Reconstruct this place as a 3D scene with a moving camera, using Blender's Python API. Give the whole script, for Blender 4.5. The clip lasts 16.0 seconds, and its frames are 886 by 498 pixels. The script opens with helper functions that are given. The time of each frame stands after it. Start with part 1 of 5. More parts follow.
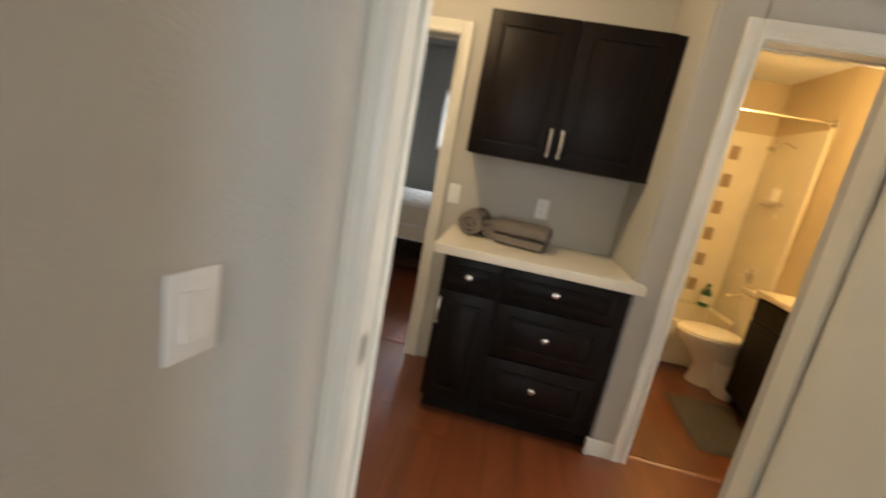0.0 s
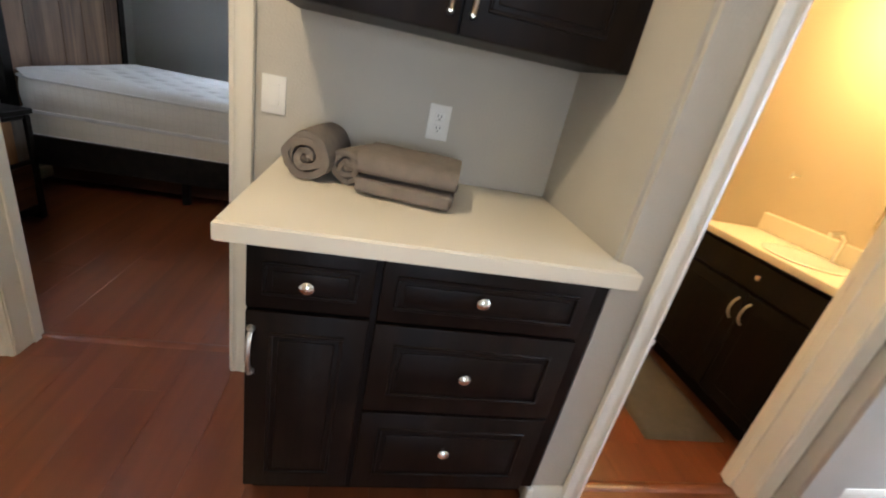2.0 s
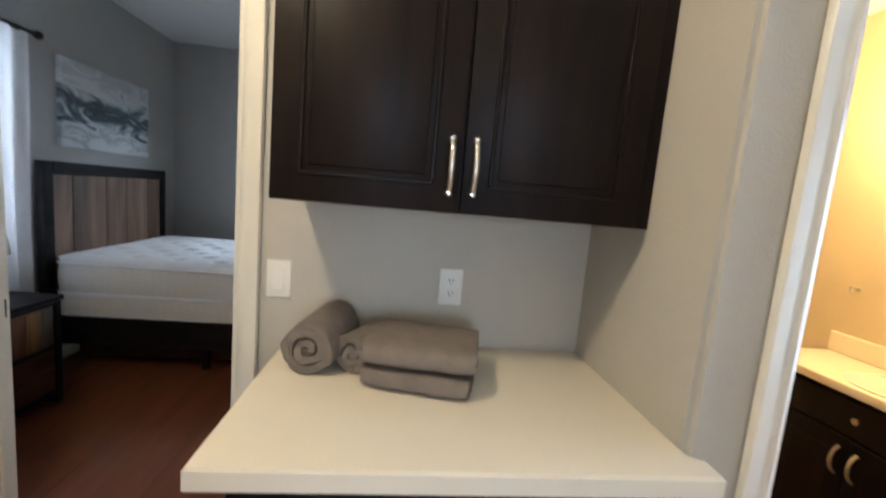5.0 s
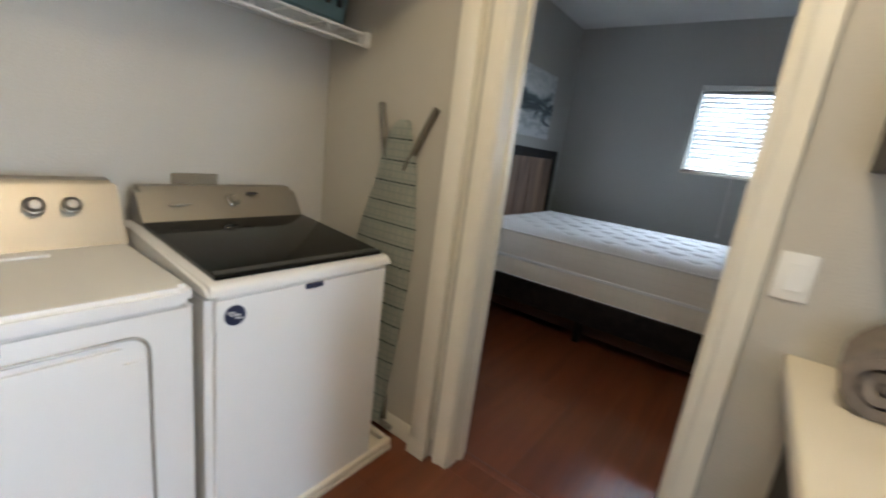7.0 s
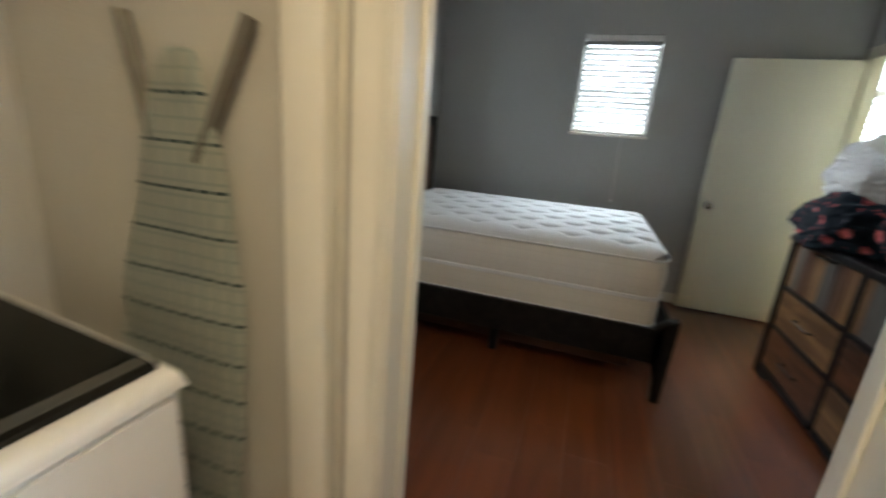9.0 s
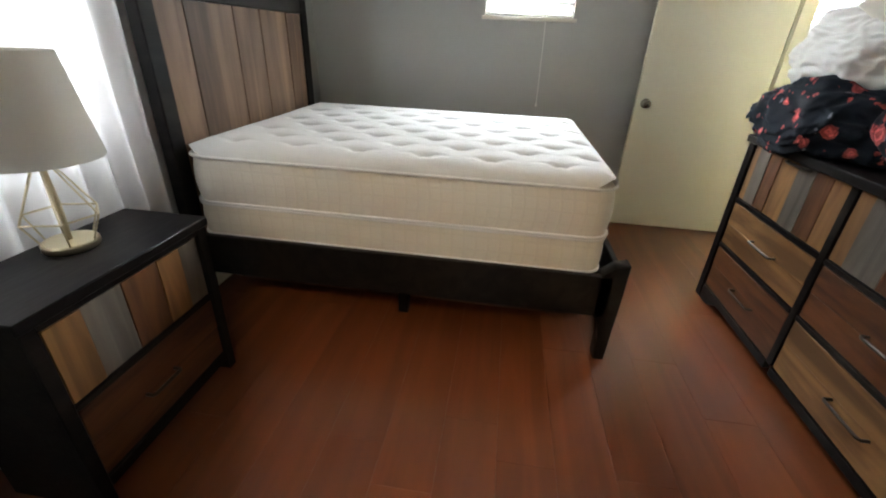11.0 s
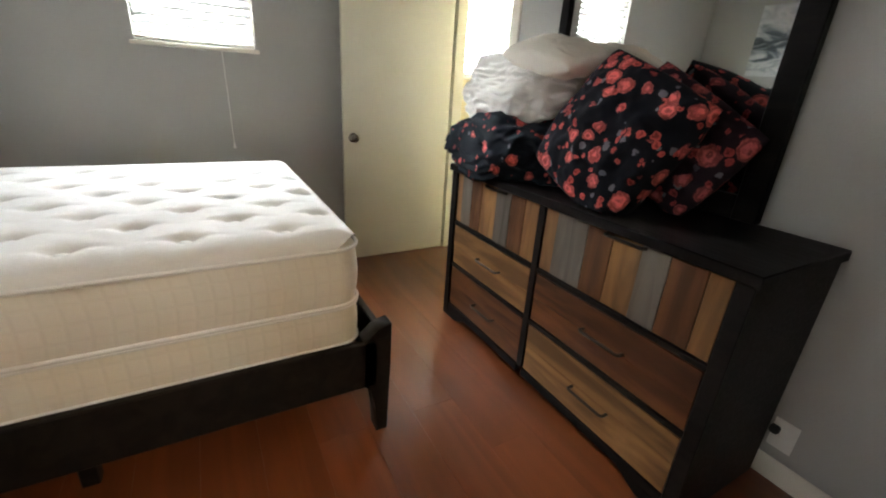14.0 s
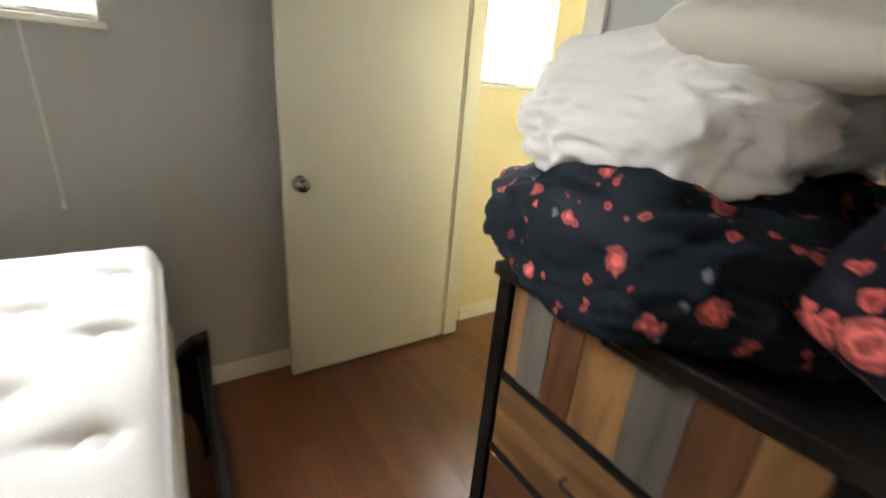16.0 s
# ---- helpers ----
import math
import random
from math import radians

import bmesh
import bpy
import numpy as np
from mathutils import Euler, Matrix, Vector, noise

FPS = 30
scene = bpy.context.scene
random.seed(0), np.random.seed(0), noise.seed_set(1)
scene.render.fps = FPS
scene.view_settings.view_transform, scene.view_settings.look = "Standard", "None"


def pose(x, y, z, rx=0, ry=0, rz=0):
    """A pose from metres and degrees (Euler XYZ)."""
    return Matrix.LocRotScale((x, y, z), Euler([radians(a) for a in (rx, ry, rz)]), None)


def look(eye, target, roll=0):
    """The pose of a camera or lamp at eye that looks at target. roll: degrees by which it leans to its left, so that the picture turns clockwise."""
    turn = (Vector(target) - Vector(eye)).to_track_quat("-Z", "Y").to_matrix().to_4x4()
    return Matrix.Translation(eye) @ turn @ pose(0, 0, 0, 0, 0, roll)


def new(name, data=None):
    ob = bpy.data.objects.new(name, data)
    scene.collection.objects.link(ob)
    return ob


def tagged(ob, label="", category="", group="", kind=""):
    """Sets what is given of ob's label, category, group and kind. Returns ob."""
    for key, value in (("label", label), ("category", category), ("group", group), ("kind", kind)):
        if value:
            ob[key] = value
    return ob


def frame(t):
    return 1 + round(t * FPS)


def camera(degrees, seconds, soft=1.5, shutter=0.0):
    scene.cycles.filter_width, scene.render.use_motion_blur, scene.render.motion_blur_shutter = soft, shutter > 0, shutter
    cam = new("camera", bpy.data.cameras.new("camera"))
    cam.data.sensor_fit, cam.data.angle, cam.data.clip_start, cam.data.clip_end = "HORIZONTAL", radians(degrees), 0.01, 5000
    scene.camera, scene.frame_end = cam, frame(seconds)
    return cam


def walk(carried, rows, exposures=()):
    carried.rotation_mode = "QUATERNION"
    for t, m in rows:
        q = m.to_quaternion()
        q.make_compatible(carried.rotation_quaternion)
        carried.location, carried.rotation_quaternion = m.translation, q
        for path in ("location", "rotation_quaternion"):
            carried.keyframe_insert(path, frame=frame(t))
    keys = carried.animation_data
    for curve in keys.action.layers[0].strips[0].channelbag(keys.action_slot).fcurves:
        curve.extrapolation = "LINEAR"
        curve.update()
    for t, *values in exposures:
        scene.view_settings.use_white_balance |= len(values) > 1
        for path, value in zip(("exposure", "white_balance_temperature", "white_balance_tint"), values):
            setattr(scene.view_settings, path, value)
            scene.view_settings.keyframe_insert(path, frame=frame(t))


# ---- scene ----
# ---- camera and walk ----
cam = camera(93.3, 16.0, soft=2.0, shutter=0.5)
PATH = [
    (0, (0.124, 0.168, 1.364), (-0.126, 2.102, 0.92), 10.6),
    (0.5, (0.148, 0.425, 1.336), (0.398, 2.34, 0.814), 12.5),
    (1, (0.131, 0.744, 1.284), (0.68, 2.57, 0.679), 13.3),
    (1.5, (0.105, 1.011, 1.278), (0.635, 2.828, 0.632), 12.7),
    (2, (0.127, 1.271, 1.303), (0.514, 3.078, 0.537), 12.1),
    (2.5, (0.158, 1.402, 1.28), (0.48, 3.149, 0.362), 10.7),
    (3, (0.175, 1.401, 1.246), (0.535, 3.06, 0.188), 9.9),
    (3.2, (0.175, 1.389, 1.241), (0.553, 3.027, 0.157), 9.8),
    (5.5, (0.153, 1.439, 1.46), (0.196, 3.434, 1.325), 3.5),
    (6, (0.07, 1.407, 1.416), (-0.403, 3.329, 1.127), 5.2),
    (6.5, (-0.097, 1.418, 1.356), (-0.963, 3.173, 0.944), 7.2),
    (7, (-0.311, 1.448, 1.329), (-1.458, 3.019, 0.863), 7.3),
    (7.5, (-0.466, 1.47, 1.313), (-1.855, 2.842, 0.881), 6.4),
    (8, (-0.582, 1.641, 1.35), (-2.008, 2.968, 0.896), 5.8),
    (8.5, (-0.688, 1.854, 1.329), (-1.841, 3.409, 0.829), 4.8),
    (9, (-0.801, 2.129, 1.312), (-1.398, 3.961, 0.774), 4.7),
    (9.2, (-0.819, 2.241, 1.299), (-1.205, 4.125, 0.749), 6.1),
    (11.3, (-0.786, 2.84, 1.248), (-0.999, 4.594, 0.311), 2.2),
    (11.5, (-0.779, 2.836, 1.246), (-0.975, 4.587, 0.299), 1.9),
    (12, (-0.754, 2.856, 1.272), (-0.823, 4.638, 0.368), 1.7),
    (12.5, (-0.699, 2.889, 1.273), (-0.484, 4.683, 0.414), 2.4),
    (13, (-0.702, 3.008, 1.275), (-0.155, 4.754, 0.468), 3.4),
    (13.5, (-0.746, 3.114, 1.265), (0.044, 4.792, 0.518), 3.8),
    (14, (-0.752, 3.167, 1.281), (0.187, 4.775, 0.552), 3.8),
    (14.5, (-0.706, 3.333, 1.287), (0.283, 4.928, 0.595), 3.4),
    (15, (-0.581, 3.645, 1.268), (0.423, 5.227, 0.567), 3.2),
    (15.5, (-0.492, 4.028, 1.275), (0.548, 5.572, 0.545), 4.0),
    (16, (-0.287, 4.356, 1.281), (0.775, 5.904, 0.592), 4.9),
]
EXPOSE = [(0, -0.3, 6600, 10), (0.5, -0.22, 6300, 10), (1.5, 0.08, 5900, 10), (3, 0.32, 5300, 10), (5.3, 0.2, 5500, 9), (6.2, 0.4, 5700, 9), (6.7, 0.3, 5500, 8), (7, 0.12, 5500, 8), (8, 0.0, 6200, 4), (9.2, 0.3, 6000, 6), (11.3, 0.98, 6650, 8), (14.5, 0.98, 6900, 10), (16, 0.95, 7100, 10)]
walk(cam, [(t, look(eye, target, roll)) for t, eye, target, roll in PATH], EXPOSE)

# ---- sky, sun and lamps ----
world = bpy.data.worlds.new("world")
scene.world = world
world.use_nodes = True
sky = world.node_tree.nodes.new("ShaderNodeTexSky")
sky.sky_type, sky.sun_disc = "NISHITA", False
sky.sun_elevation, sky.sun_rotation = radians(48), radians(200)
world.node_tree.links.new(sky.outputs[0], world.node_tree.nodes["Background"].inputs[0])
world.node_tree.nodes["Background"].inputs[1].default_value = 0.1
sun_data = bpy.data.lights.new("sun", "SUN")
sun_data.energy, sun_data.angle, sun_data.color = 3.0, radians(0.5), (1.0, 0.95, 0.88)
sun = new("sun", sun_data)
sun.matrix_world = look((0, -8, 9), (-3, 0, 0))


def area_lamp(name, place, aim, w, h, power, colour):
    d = bpy.data.lights.new(name, "AREA")
    d.shape, d.size, d.size_y, d.energy, d.color = "RECTANGLE", w, h, power, colour
    ob = new(name, d)
    ob.matrix_world = look(place, aim)
    return ob


def bulb_lamp(name, place, radius, power, colour):
    d = bpy.data.lights.new(name, "POINT")
    d.shadow_soft_size, d.energy, d.color = radius, power, colour
    ob = new(name, d)
    ob.location = place
    return ob


DAY = (0.86, 0.93, 1.0)
area_lamp("daylight_far_window", (-0.705, 6.42, 1.80), (-0.705, 3, 1.2), 0.9, 1.05, 172, DAY)
area_lamp("daylight_side_window", (-2.52, 3.72, 1.55), (0, 3.72, 1.1), 0.95, 1.3, 36, DAY)
area_lamp("daylight_next_room_window", (1.30, 6.42, 1.85), (1.30, 3, 1.2), 1.0, 1.3, 172, DAY)
area_lamp("daylight_living_window", (3.95, 2.1, 1.2), (0, 2.1, 0.9), 1.3, 1.8, 118, DAY)
area_lamp("daylight_start_window", (0.3, -2.7, 1.4), (0.2, 1, 1.2), 1.5, 1.3, 52, DAY)
bulb_lamp("hall_bulb", (-0.5, 1.8, 2.44), 0.07, 28, (1.0, 0.74, 0.42))
bulb_lamp("vanity_bulb", (1.97, 2.86, 2.01), 0.11, 46, (1.0, 0.64, 0.24))


# ---- materials ----
def material(name, base, rough=0.5, metal=0.0, var=0.06, scale=6.0, grain=60.0, bump=0.05, coat=0.0, spec=0.5):
    """A surface of one colour with two scales of mottling and a fine relief."""
    m = bpy.data.materials.new(name)
    m.use_nodes = True
    nt, p = m.node_tree, m.node_tree.nodes["Principled BSDF"]
    tc = nt.nodes.new("ShaderNodeTexCoord")
    big, fine = nt.nodes.new("ShaderNodeTexNoise"), nt.nodes.new("ShaderNodeTexNoise")
    big.inputs["Scale"].default_value, fine.inputs["Scale"].default_value = scale, grain
    big.inputs["Detail"].default_value = 4
    mix, hue = nt.nodes.new("ShaderNodeMath"), nt.nodes.new("ShaderNodeHueSaturation")
    mix.operation = "MULTIPLY_ADD"
    mix.inputs[1].default_value, mix.inputs[2].default_value = 2.4 * var, 1 - 1.2 * var
    hue.inputs["Color"].default_value = (*base, 1)
    nt.links.new(tc.outputs["Object"], big.inputs["Vector"])
    nt.links.new(tc.outputs["Object"], fine.inputs["Vector"])
    nt.links.new(big.outputs["Fac"], mix.inputs[0])
    nt.links.new(mix.outputs[0], hue.inputs["Value"])
    nt.links.new(hue.outputs[0], p.inputs["Base Color"])
    rr = nt.nodes.new("ShaderNodeMath")
    rr.operation = "MULTIPLY_ADD"
    rr.inputs[1].default_value, rr.inputs[2].default_value = min(0.18, rough * 0.5), rough - min(0.09, rough * 0.25)
    nt.links.new(big.outputs["Fac"], rr.inputs[0])
    nt.links.new(rr.outputs[0], p.inputs["Roughness"])
    p.inputs["Metallic"].default_value = metal
    p.inputs["Coat Weight"].default_value = coat
    p.inputs["Specular IOR Level"].default_value = spec
    if bump:
        b = nt.nodes.new("ShaderNodeBump")
        b.inputs["Strength"].default_value, b.inputs["Distance"].default_value = bump, 0.004
        nt.links.new(fine.outputs["Fac"], b.inputs["Height"])
        nt.links.new(b.outputs[0], p.inputs["Normal"])
    return m


def wood(name, light, dark, rough=0.4, along=(1.0, 14.0, 14.0), spread=0.35, coat=0.0, bump=0.12, spec=0.25, rvar=0.2, coat_rough=0.05):
    """Grained wood; along: the grain's stretch on each axis; every piece has its own shade."""
    m = bpy.data.materials.new(name)
    m.use_nodes = True
    nt, p = m.node_tree, m.node_tree.nodes["Principled BSDF"]
    tc, mp, info = nt.nodes.new("ShaderNodeTexCoord"), nt.nodes.new("ShaderNodeMapping"), nt.nodes.new("ShaderNodeObjectInfo")
    mp.inputs["Scale"].default_value = along
    off = nt.nodes.new("ShaderNodeVectorMath")
    off.operation = "SCALE"
    off.inputs[0].default_value = (37, 19, 23)
    nt.links.new(info.outputs["Random"], off.inputs["Scale"])
    nt.links.new(off.outputs[0], mp.inputs["Location"])
    nt.links.new(tc.outputs["Object"], mp.inputs["Vector"])
    n1, n2 = nt.nodes.new("ShaderNodeTexNoise"), nt.nodes.new("ShaderNodeTexNoise")
    n1.inputs["Scale"].default_value, n1.inputs["Detail"].default_value, n1.inputs["Distortion"].default_value = 1.6, 6, 0.8
    n2.inputs["Scale"].default_value, n2.inputs["Detail"].default_value = 9, 3
    for n in (n1, n2):
        nt.links.new(mp.outputs[0], n.inputs["Vector"])
    ramp = nt.nodes.new("ShaderNodeValToRGB")
    ramp.color_ramp.elements[0].position, ramp.color_ramp.elements[1].position = 0.37, 0.63
    ramp.color_ramp.elements[0].color, ramp.color_ramp.elements[1].color = (*dark, 1), (*light, 1)
    nt.links.new(n1.outputs["Fac"], ramp.inputs[0])
    val = nt.nodes.new("ShaderNodeMath")
    val.operation = "MULTIPLY_ADD"
    val.inputs[1].default_value, val.inputs[2].default_value = spread, 1 - spread / 2
    nt.links.new(info.outputs["Random"], val.inputs[0])
    hue = nt.nodes.new("ShaderNodeHueSaturation")
    nt.links.new(ramp.outputs[0], hue.inputs["Color"])
    nt.links.new(val.outputs[0], hue.inputs["Value"])
    nt.links.new(hue.outputs[0], p.inputs["Base Color"])
    rr = nt.nodes.new("ShaderNodeMath")
    rr.operation = "MULTIPLY_ADD"
    rr.inputs[1].default_value, rr.inputs[2].default_value = rvar, rough - rvar / 2
    nt.links.new(n2.outputs["Fac"], rr.inputs[0])
    nt.links.new(rr.outputs[0], p.inputs["Roughness"])
    p.inputs["Coat Weight"].default_value, p.inputs["Coat Roughness"].default_value = coat, coat_rough
    p.inputs["Specular IOR Level"].default_value = spec
    b = nt.nodes.new("ShaderNodeBump")
    b.inputs["Strength"].default_value, b.inputs["Distance"].default_value = bump, 0.002
    nt.links.new(n2.outputs["Fac"], b.inputs["Height"])
    nt.links.new(b.outputs[0], p.inputs["Normal"])
    return m


def quilted(name, base, thread, sx, sz):
    """Mattress ticking: a woven pattern of small raised bars."""
    m = material(name, base, 0.85, var=0.05, scale=9, bump=0)
    nt, p = m.node_tree, m.node_tree.nodes["Principled BSDF"]
    tc, br = nt.nodes.new("ShaderNodeTexCoord"), nt.nodes.new("ShaderNodeTexBrick")
    sp, cb = nt.nodes.new("ShaderNodeSeparateXYZ"), nt.nodes.new("ShaderNodeCombineXYZ")
    ad = nt.nodes.new("ShaderNodeMath")
    nt.links.new(tc.outputs["Object"], sp.inputs[0])
    nt.links.new(sp.outputs[0], ad.inputs[0])
    nt.links.new(sp.outputs[1], ad.inputs[1])
    nt.links.new(ad.outputs[0], cb.inputs[0])
    nt.links.new(sp.outputs[2], cb.inputs[1])
    nt.links.new(cb.outputs[0], br.inputs["Vector"])
    br.inputs["Scale"].default_value, br.offset = 1.0, 0.0
    br.inputs["Brick Width"].default_value, br.inputs["Row Height"].default_value, br.inputs["Mortar Size"].default_value = sx, sz, 0.009
    br.inputs["Mortar Smooth"].default_value = 1.0
    mixc = nt.nodes.new("ShaderNodeMix")
    mixc.data_type = "RGBA"
    mixc.inputs["B"].default_value = (*thread, 1)
    hue = p.inputs["Base Color"].links[0].from_socket
    nt.links.new(hue, mixc.inputs["A"])
    nt.links.new(br.outputs["Fac"], mixc.inputs["Factor"])
    nt.links.new(mixc.outputs["Result"], p.inputs["Base Color"])
    b = nt.nodes.new("ShaderNodeBump")
    b.invert = True
    b.inputs["Strength"].default_value, b.inputs["Distance"].default_value = 0.09, 0.004
    nt.links.new(br.outputs["Fac"], b.inputs["Height"])
    nt.links.new(b.outputs[0], p.inputs["Normal"])
    return m


def floral(name, ground, petal, size, reach, sparse=0.42):
    """Dark cloth printed with red roses of two sizes and grey leaves; size: cells to a metre."""
    m = material(name, ground, 0.85, var=0.25, scale=12, grain=220, bump=0.15, spec=0.12)
    nt, p = m.node_tree, m.node_tree.nodes["Principled BSDF"]
    tc = nt.nodes.new("ShaderNodeTexCoord")
    wob, vec = nt.nodes.new("ShaderNodeTexNoise"), nt.nodes.new("ShaderNodeVectorMath")
    wob.inputs["Scale"].default_value = 48
    vec.operation = "MULTIPLY_ADD"
    vec.inputs[1].default_value = (0.020, 0.020, 0.020)
    nt.links.new(tc.outputs["Object"], wob.inputs["Vector"])
    nt.links.new(wob.outputs["Color"], vec.inputs[0])
    nt.links.new(tc.outputs["Object"], vec.inputs[2])
    colour = p.inputs["Base Color"].links[0].from_socket

    def node(op, a, b, c=None):
        n = nt.nodes.new("ShaderNodeMath")
        n.operation = op
        for k, v in enumerate((a, b, c)):
            if v is None:
                continue
            if isinstance(v, (int, float)):
                n.inputs[k].default_value = v
            else:
                nt.links.new(v, n.inputs[k])
        return n.outputs[0]

    grey, pale = (0.13, 0.13, 0.15), tuple(min(1.0, 1.5 * c + 0.03) for c in petal)
    for sc, rad, keep, rgb, rings in ((size * 1.5, reach * 0.62, 0.55, grey, 0), (size * 1.9, reach * 0.85, sparse, petal, 5.0), (size, reach, 0.28, pale, 9.0)):
        vo = nt.nodes.new("ShaderNodeTexVoronoi")
        vo.inputs["Scale"].default_value = sc
        vo.inputs["Randomness"].default_value = 0.85
        nt.links.new(vec.outputs[0], vo.inputs["Vector"])
        sep = nt.nodes.new("ShaderNodeSeparateColor")
        nt.links.new(vo.outputs["Color"], sep.inputs[0])
        limit = node("MULTIPLY", node("MULTIPLY_ADD", sep.outputs[1], 0.5, 0.65), rad)
        inside = nt.nodes.new("ShaderNodeMapRange")
        inside.inputs[1].default_value, inside.inputs[2].default_value = 0.04, -0.02
        nt.links.new(node("SUBTRACT", vo.outputs["Distance"], limit), inside.inputs[0])
        mask = node("MULTIPLY", inside.outputs[0], node("GREATER_THAN", sep.outputs[0], keep))
        fill = nt.nodes.new("ShaderNodeHueSaturation")
        fill.inputs["Color"].default_value = (*rgb, 1)
        if rings:
            swirl = nt.nodes.new("ShaderNodeTexNoise")
            swirl.inputs["Scale"].default_value = sc * 4.5
            nt.links.new(tc.outputs["Object"], swirl.inputs["Vector"])
            turn = node("MULTIPLY_ADD", swirl.outputs["Fac"], 7.0, node("MULTIPLY", node("DIVIDE", vo.outputs["Distance"], limit), rings))
            nt.links.new(node("MULTIPLY_ADD", node("SINE", turn, 0), 0.38, 0.80), fill.inputs["Value"])
        mx = nt.nodes.new("ShaderNodeMix")
        mx.data_type = "RGBA"
        nt.links.new(colour, mx.inputs["A"])
        nt.links.new(fill.outputs[0], mx.inputs["B"])
        nt.links.new(mask, mx.inputs["Factor"])
        colour = mx.outputs["Result"]
    nt.links.new(colour, p.inputs["Base Color"])
    return m


def plaid(name):
    """Grey-green ironing board cloth with dark cross stripes and fine checks."""
    m = material(name, (0.56, 0.57, 0.49), 0.85, var=0.12, scale=20, bump=0.1, grain=300)
    nt, p = m.node_tree, m.node_tree.nodes["Principled BSDF"]
    tc, sp = nt.nodes.new("ShaderNodeTexCoord"), nt.nodes.new("ShaderNodeSeparateXYZ")
    nt.links.new(tc.outputs["Object"], sp.inputs[0])
    colour = p.inputs["Base Color"].links[0].from_socket
    for axis, pitch, width, rgb in ((2, 0.088, 0.075, (0.05, 0.08, 0.08)), (0, 0.035, 0.22, (0.45, 0.49, 0.43)), (2, 0.029, 0.2, (0.44, 0.48, 0.42))):
        dv, fr, lt = (nt.nodes.new("ShaderNodeMath") for _ in range(3))
        dv.operation, fr.operation, lt.operation = "DIVIDE", "FRACT", "LESS_THAN"
        dv.inputs[1].default_value, lt.inputs[1].default_value = pitch, width
        nt.links.new(sp.outputs[axis], dv.inputs[0])
        nt.links.new(dv.outputs[0], fr.inputs[0])
        nt.links.new(fr.outputs[0], lt.inputs[0])
        mx = nt.nodes.new("ShaderNodeMix")
        mx.data_type = "RGBA"
        mx.inputs["B"].default_value = (*rgb, 1)
        nt.links.new(colour, mx.inputs["A"])
        nt.links.new(lt.outputs[0], mx.inputs["Factor"])
        colour = mx.outputs["Result"]
    nt.links.new(colour, p.inputs["Base Color"])
    return m


def painting(name):
    """A canvas painted in brush bands of white, grey and slate, like misty hills."""
    m = material(name, (0.7, 0.7, 0.7), 0.7, bump=0.2, grain=90)
    nt, p = m.node_tree, m.node_tree.nodes["Principled BSDF"]
    tc, mp, nz = nt.nodes.new("ShaderNodeTexCoord"), nt.nodes.new("ShaderNodeMapping"), nt.nodes.new("ShaderNodeTexNoise")
    mp.inputs["Scale"].default_value = (1, 2.2, 5.5)
    nz.inputs["Scale"].default_value, nz.inputs["Detail"].default_value, nz.inputs["Distortion"].default_value = 1.5, 8, 1.2
    nt.links.new(tc.outputs["Object"], mp.inputs[0])
    nt.links.new(mp.outputs[0], nz.inputs["Vector"])
    sp, ma = nt.nodes.new("ShaderNodeSeparateXYZ"), nt.nodes.new("ShaderNodeMath")
    nt.links.new(tc.outputs["Object"], sp.inputs[0])
    ma.operation = "MULTIPLY_ADD"
    ma.inputs[1].default_value = 0.62
    nt.links.new(nz.outputs["Fac"], ma.inputs[0])
    nt.links.new(sp.outputs[2], ma.inputs[2])
    ramp = nt.nodes.new("ShaderNodeValToRGB")
    for pos, c in ((0.34, (0.60, 0.62, 0.62)), (0.42, (0.34, 0.38, 0.39)), (0.47, (0.62, 0.64, 0.64)), (0.53, (0.20, 0.24, 0.26)), (0.57, (0.055, 0.075, 0.09)), (0.65, (0.12, 0.15, 0.17)), (0.70, (0.42, 0.46, 0.47)), (0.76, (0.68, 0.69, 0.69)), (0.88, (0.48, 0.51, 0.52))):
        e = ramp.color_ramp.elements.new(pos)
        e.color = (*c, 1)
    ramp.color_ramp.elements[0].color = (0.66, 0.67, 0.66, 1)
    ramp.color_ramp.elements[-1].color = (0.75, 0.75, 0.74, 1)
    nt.links.new(ma.outputs[0], ramp.inputs[0])
    nt.links.new(ramp.outputs[0], p.inputs["Base Color"])
    return m


def glowing(name, colour, strength):
    m = bpy.data.materials.new(name)
    m.use_nodes = True
    p = m.node_tree.nodes["Principled BSDF"]
    p.inputs["Base Color"].default_value = (*colour, 1)
    p.inputs["Emission Color"].default_value, p.inputs["Emission Strength"].default_value = (*colour, 1), strength
    return m


def sheer(name, base, through_part, rough=0.9):
    m = material(name, base, rough, var=0.05, scale=5, grain=400, bump=0.1)
    nt, p = m.node_tree, m.node_tree.nodes["Principled BSDF"]
    tr, mx = nt.nodes.new("ShaderNodeBsdfTranslucent"), nt.nodes.new("ShaderNodeMixShader")
    tr.inputs[0].default_value = (*base, 1)
    mx.inputs[0].default_value = through_part
    nt.links.new(p.outputs[0], mx.inputs[1])
    nt.links.new(tr.outputs[0], mx.inputs[2])
    nt.links.new(mx.outputs[0], nt.nodes["Material Output"].inputs[0])
    return m


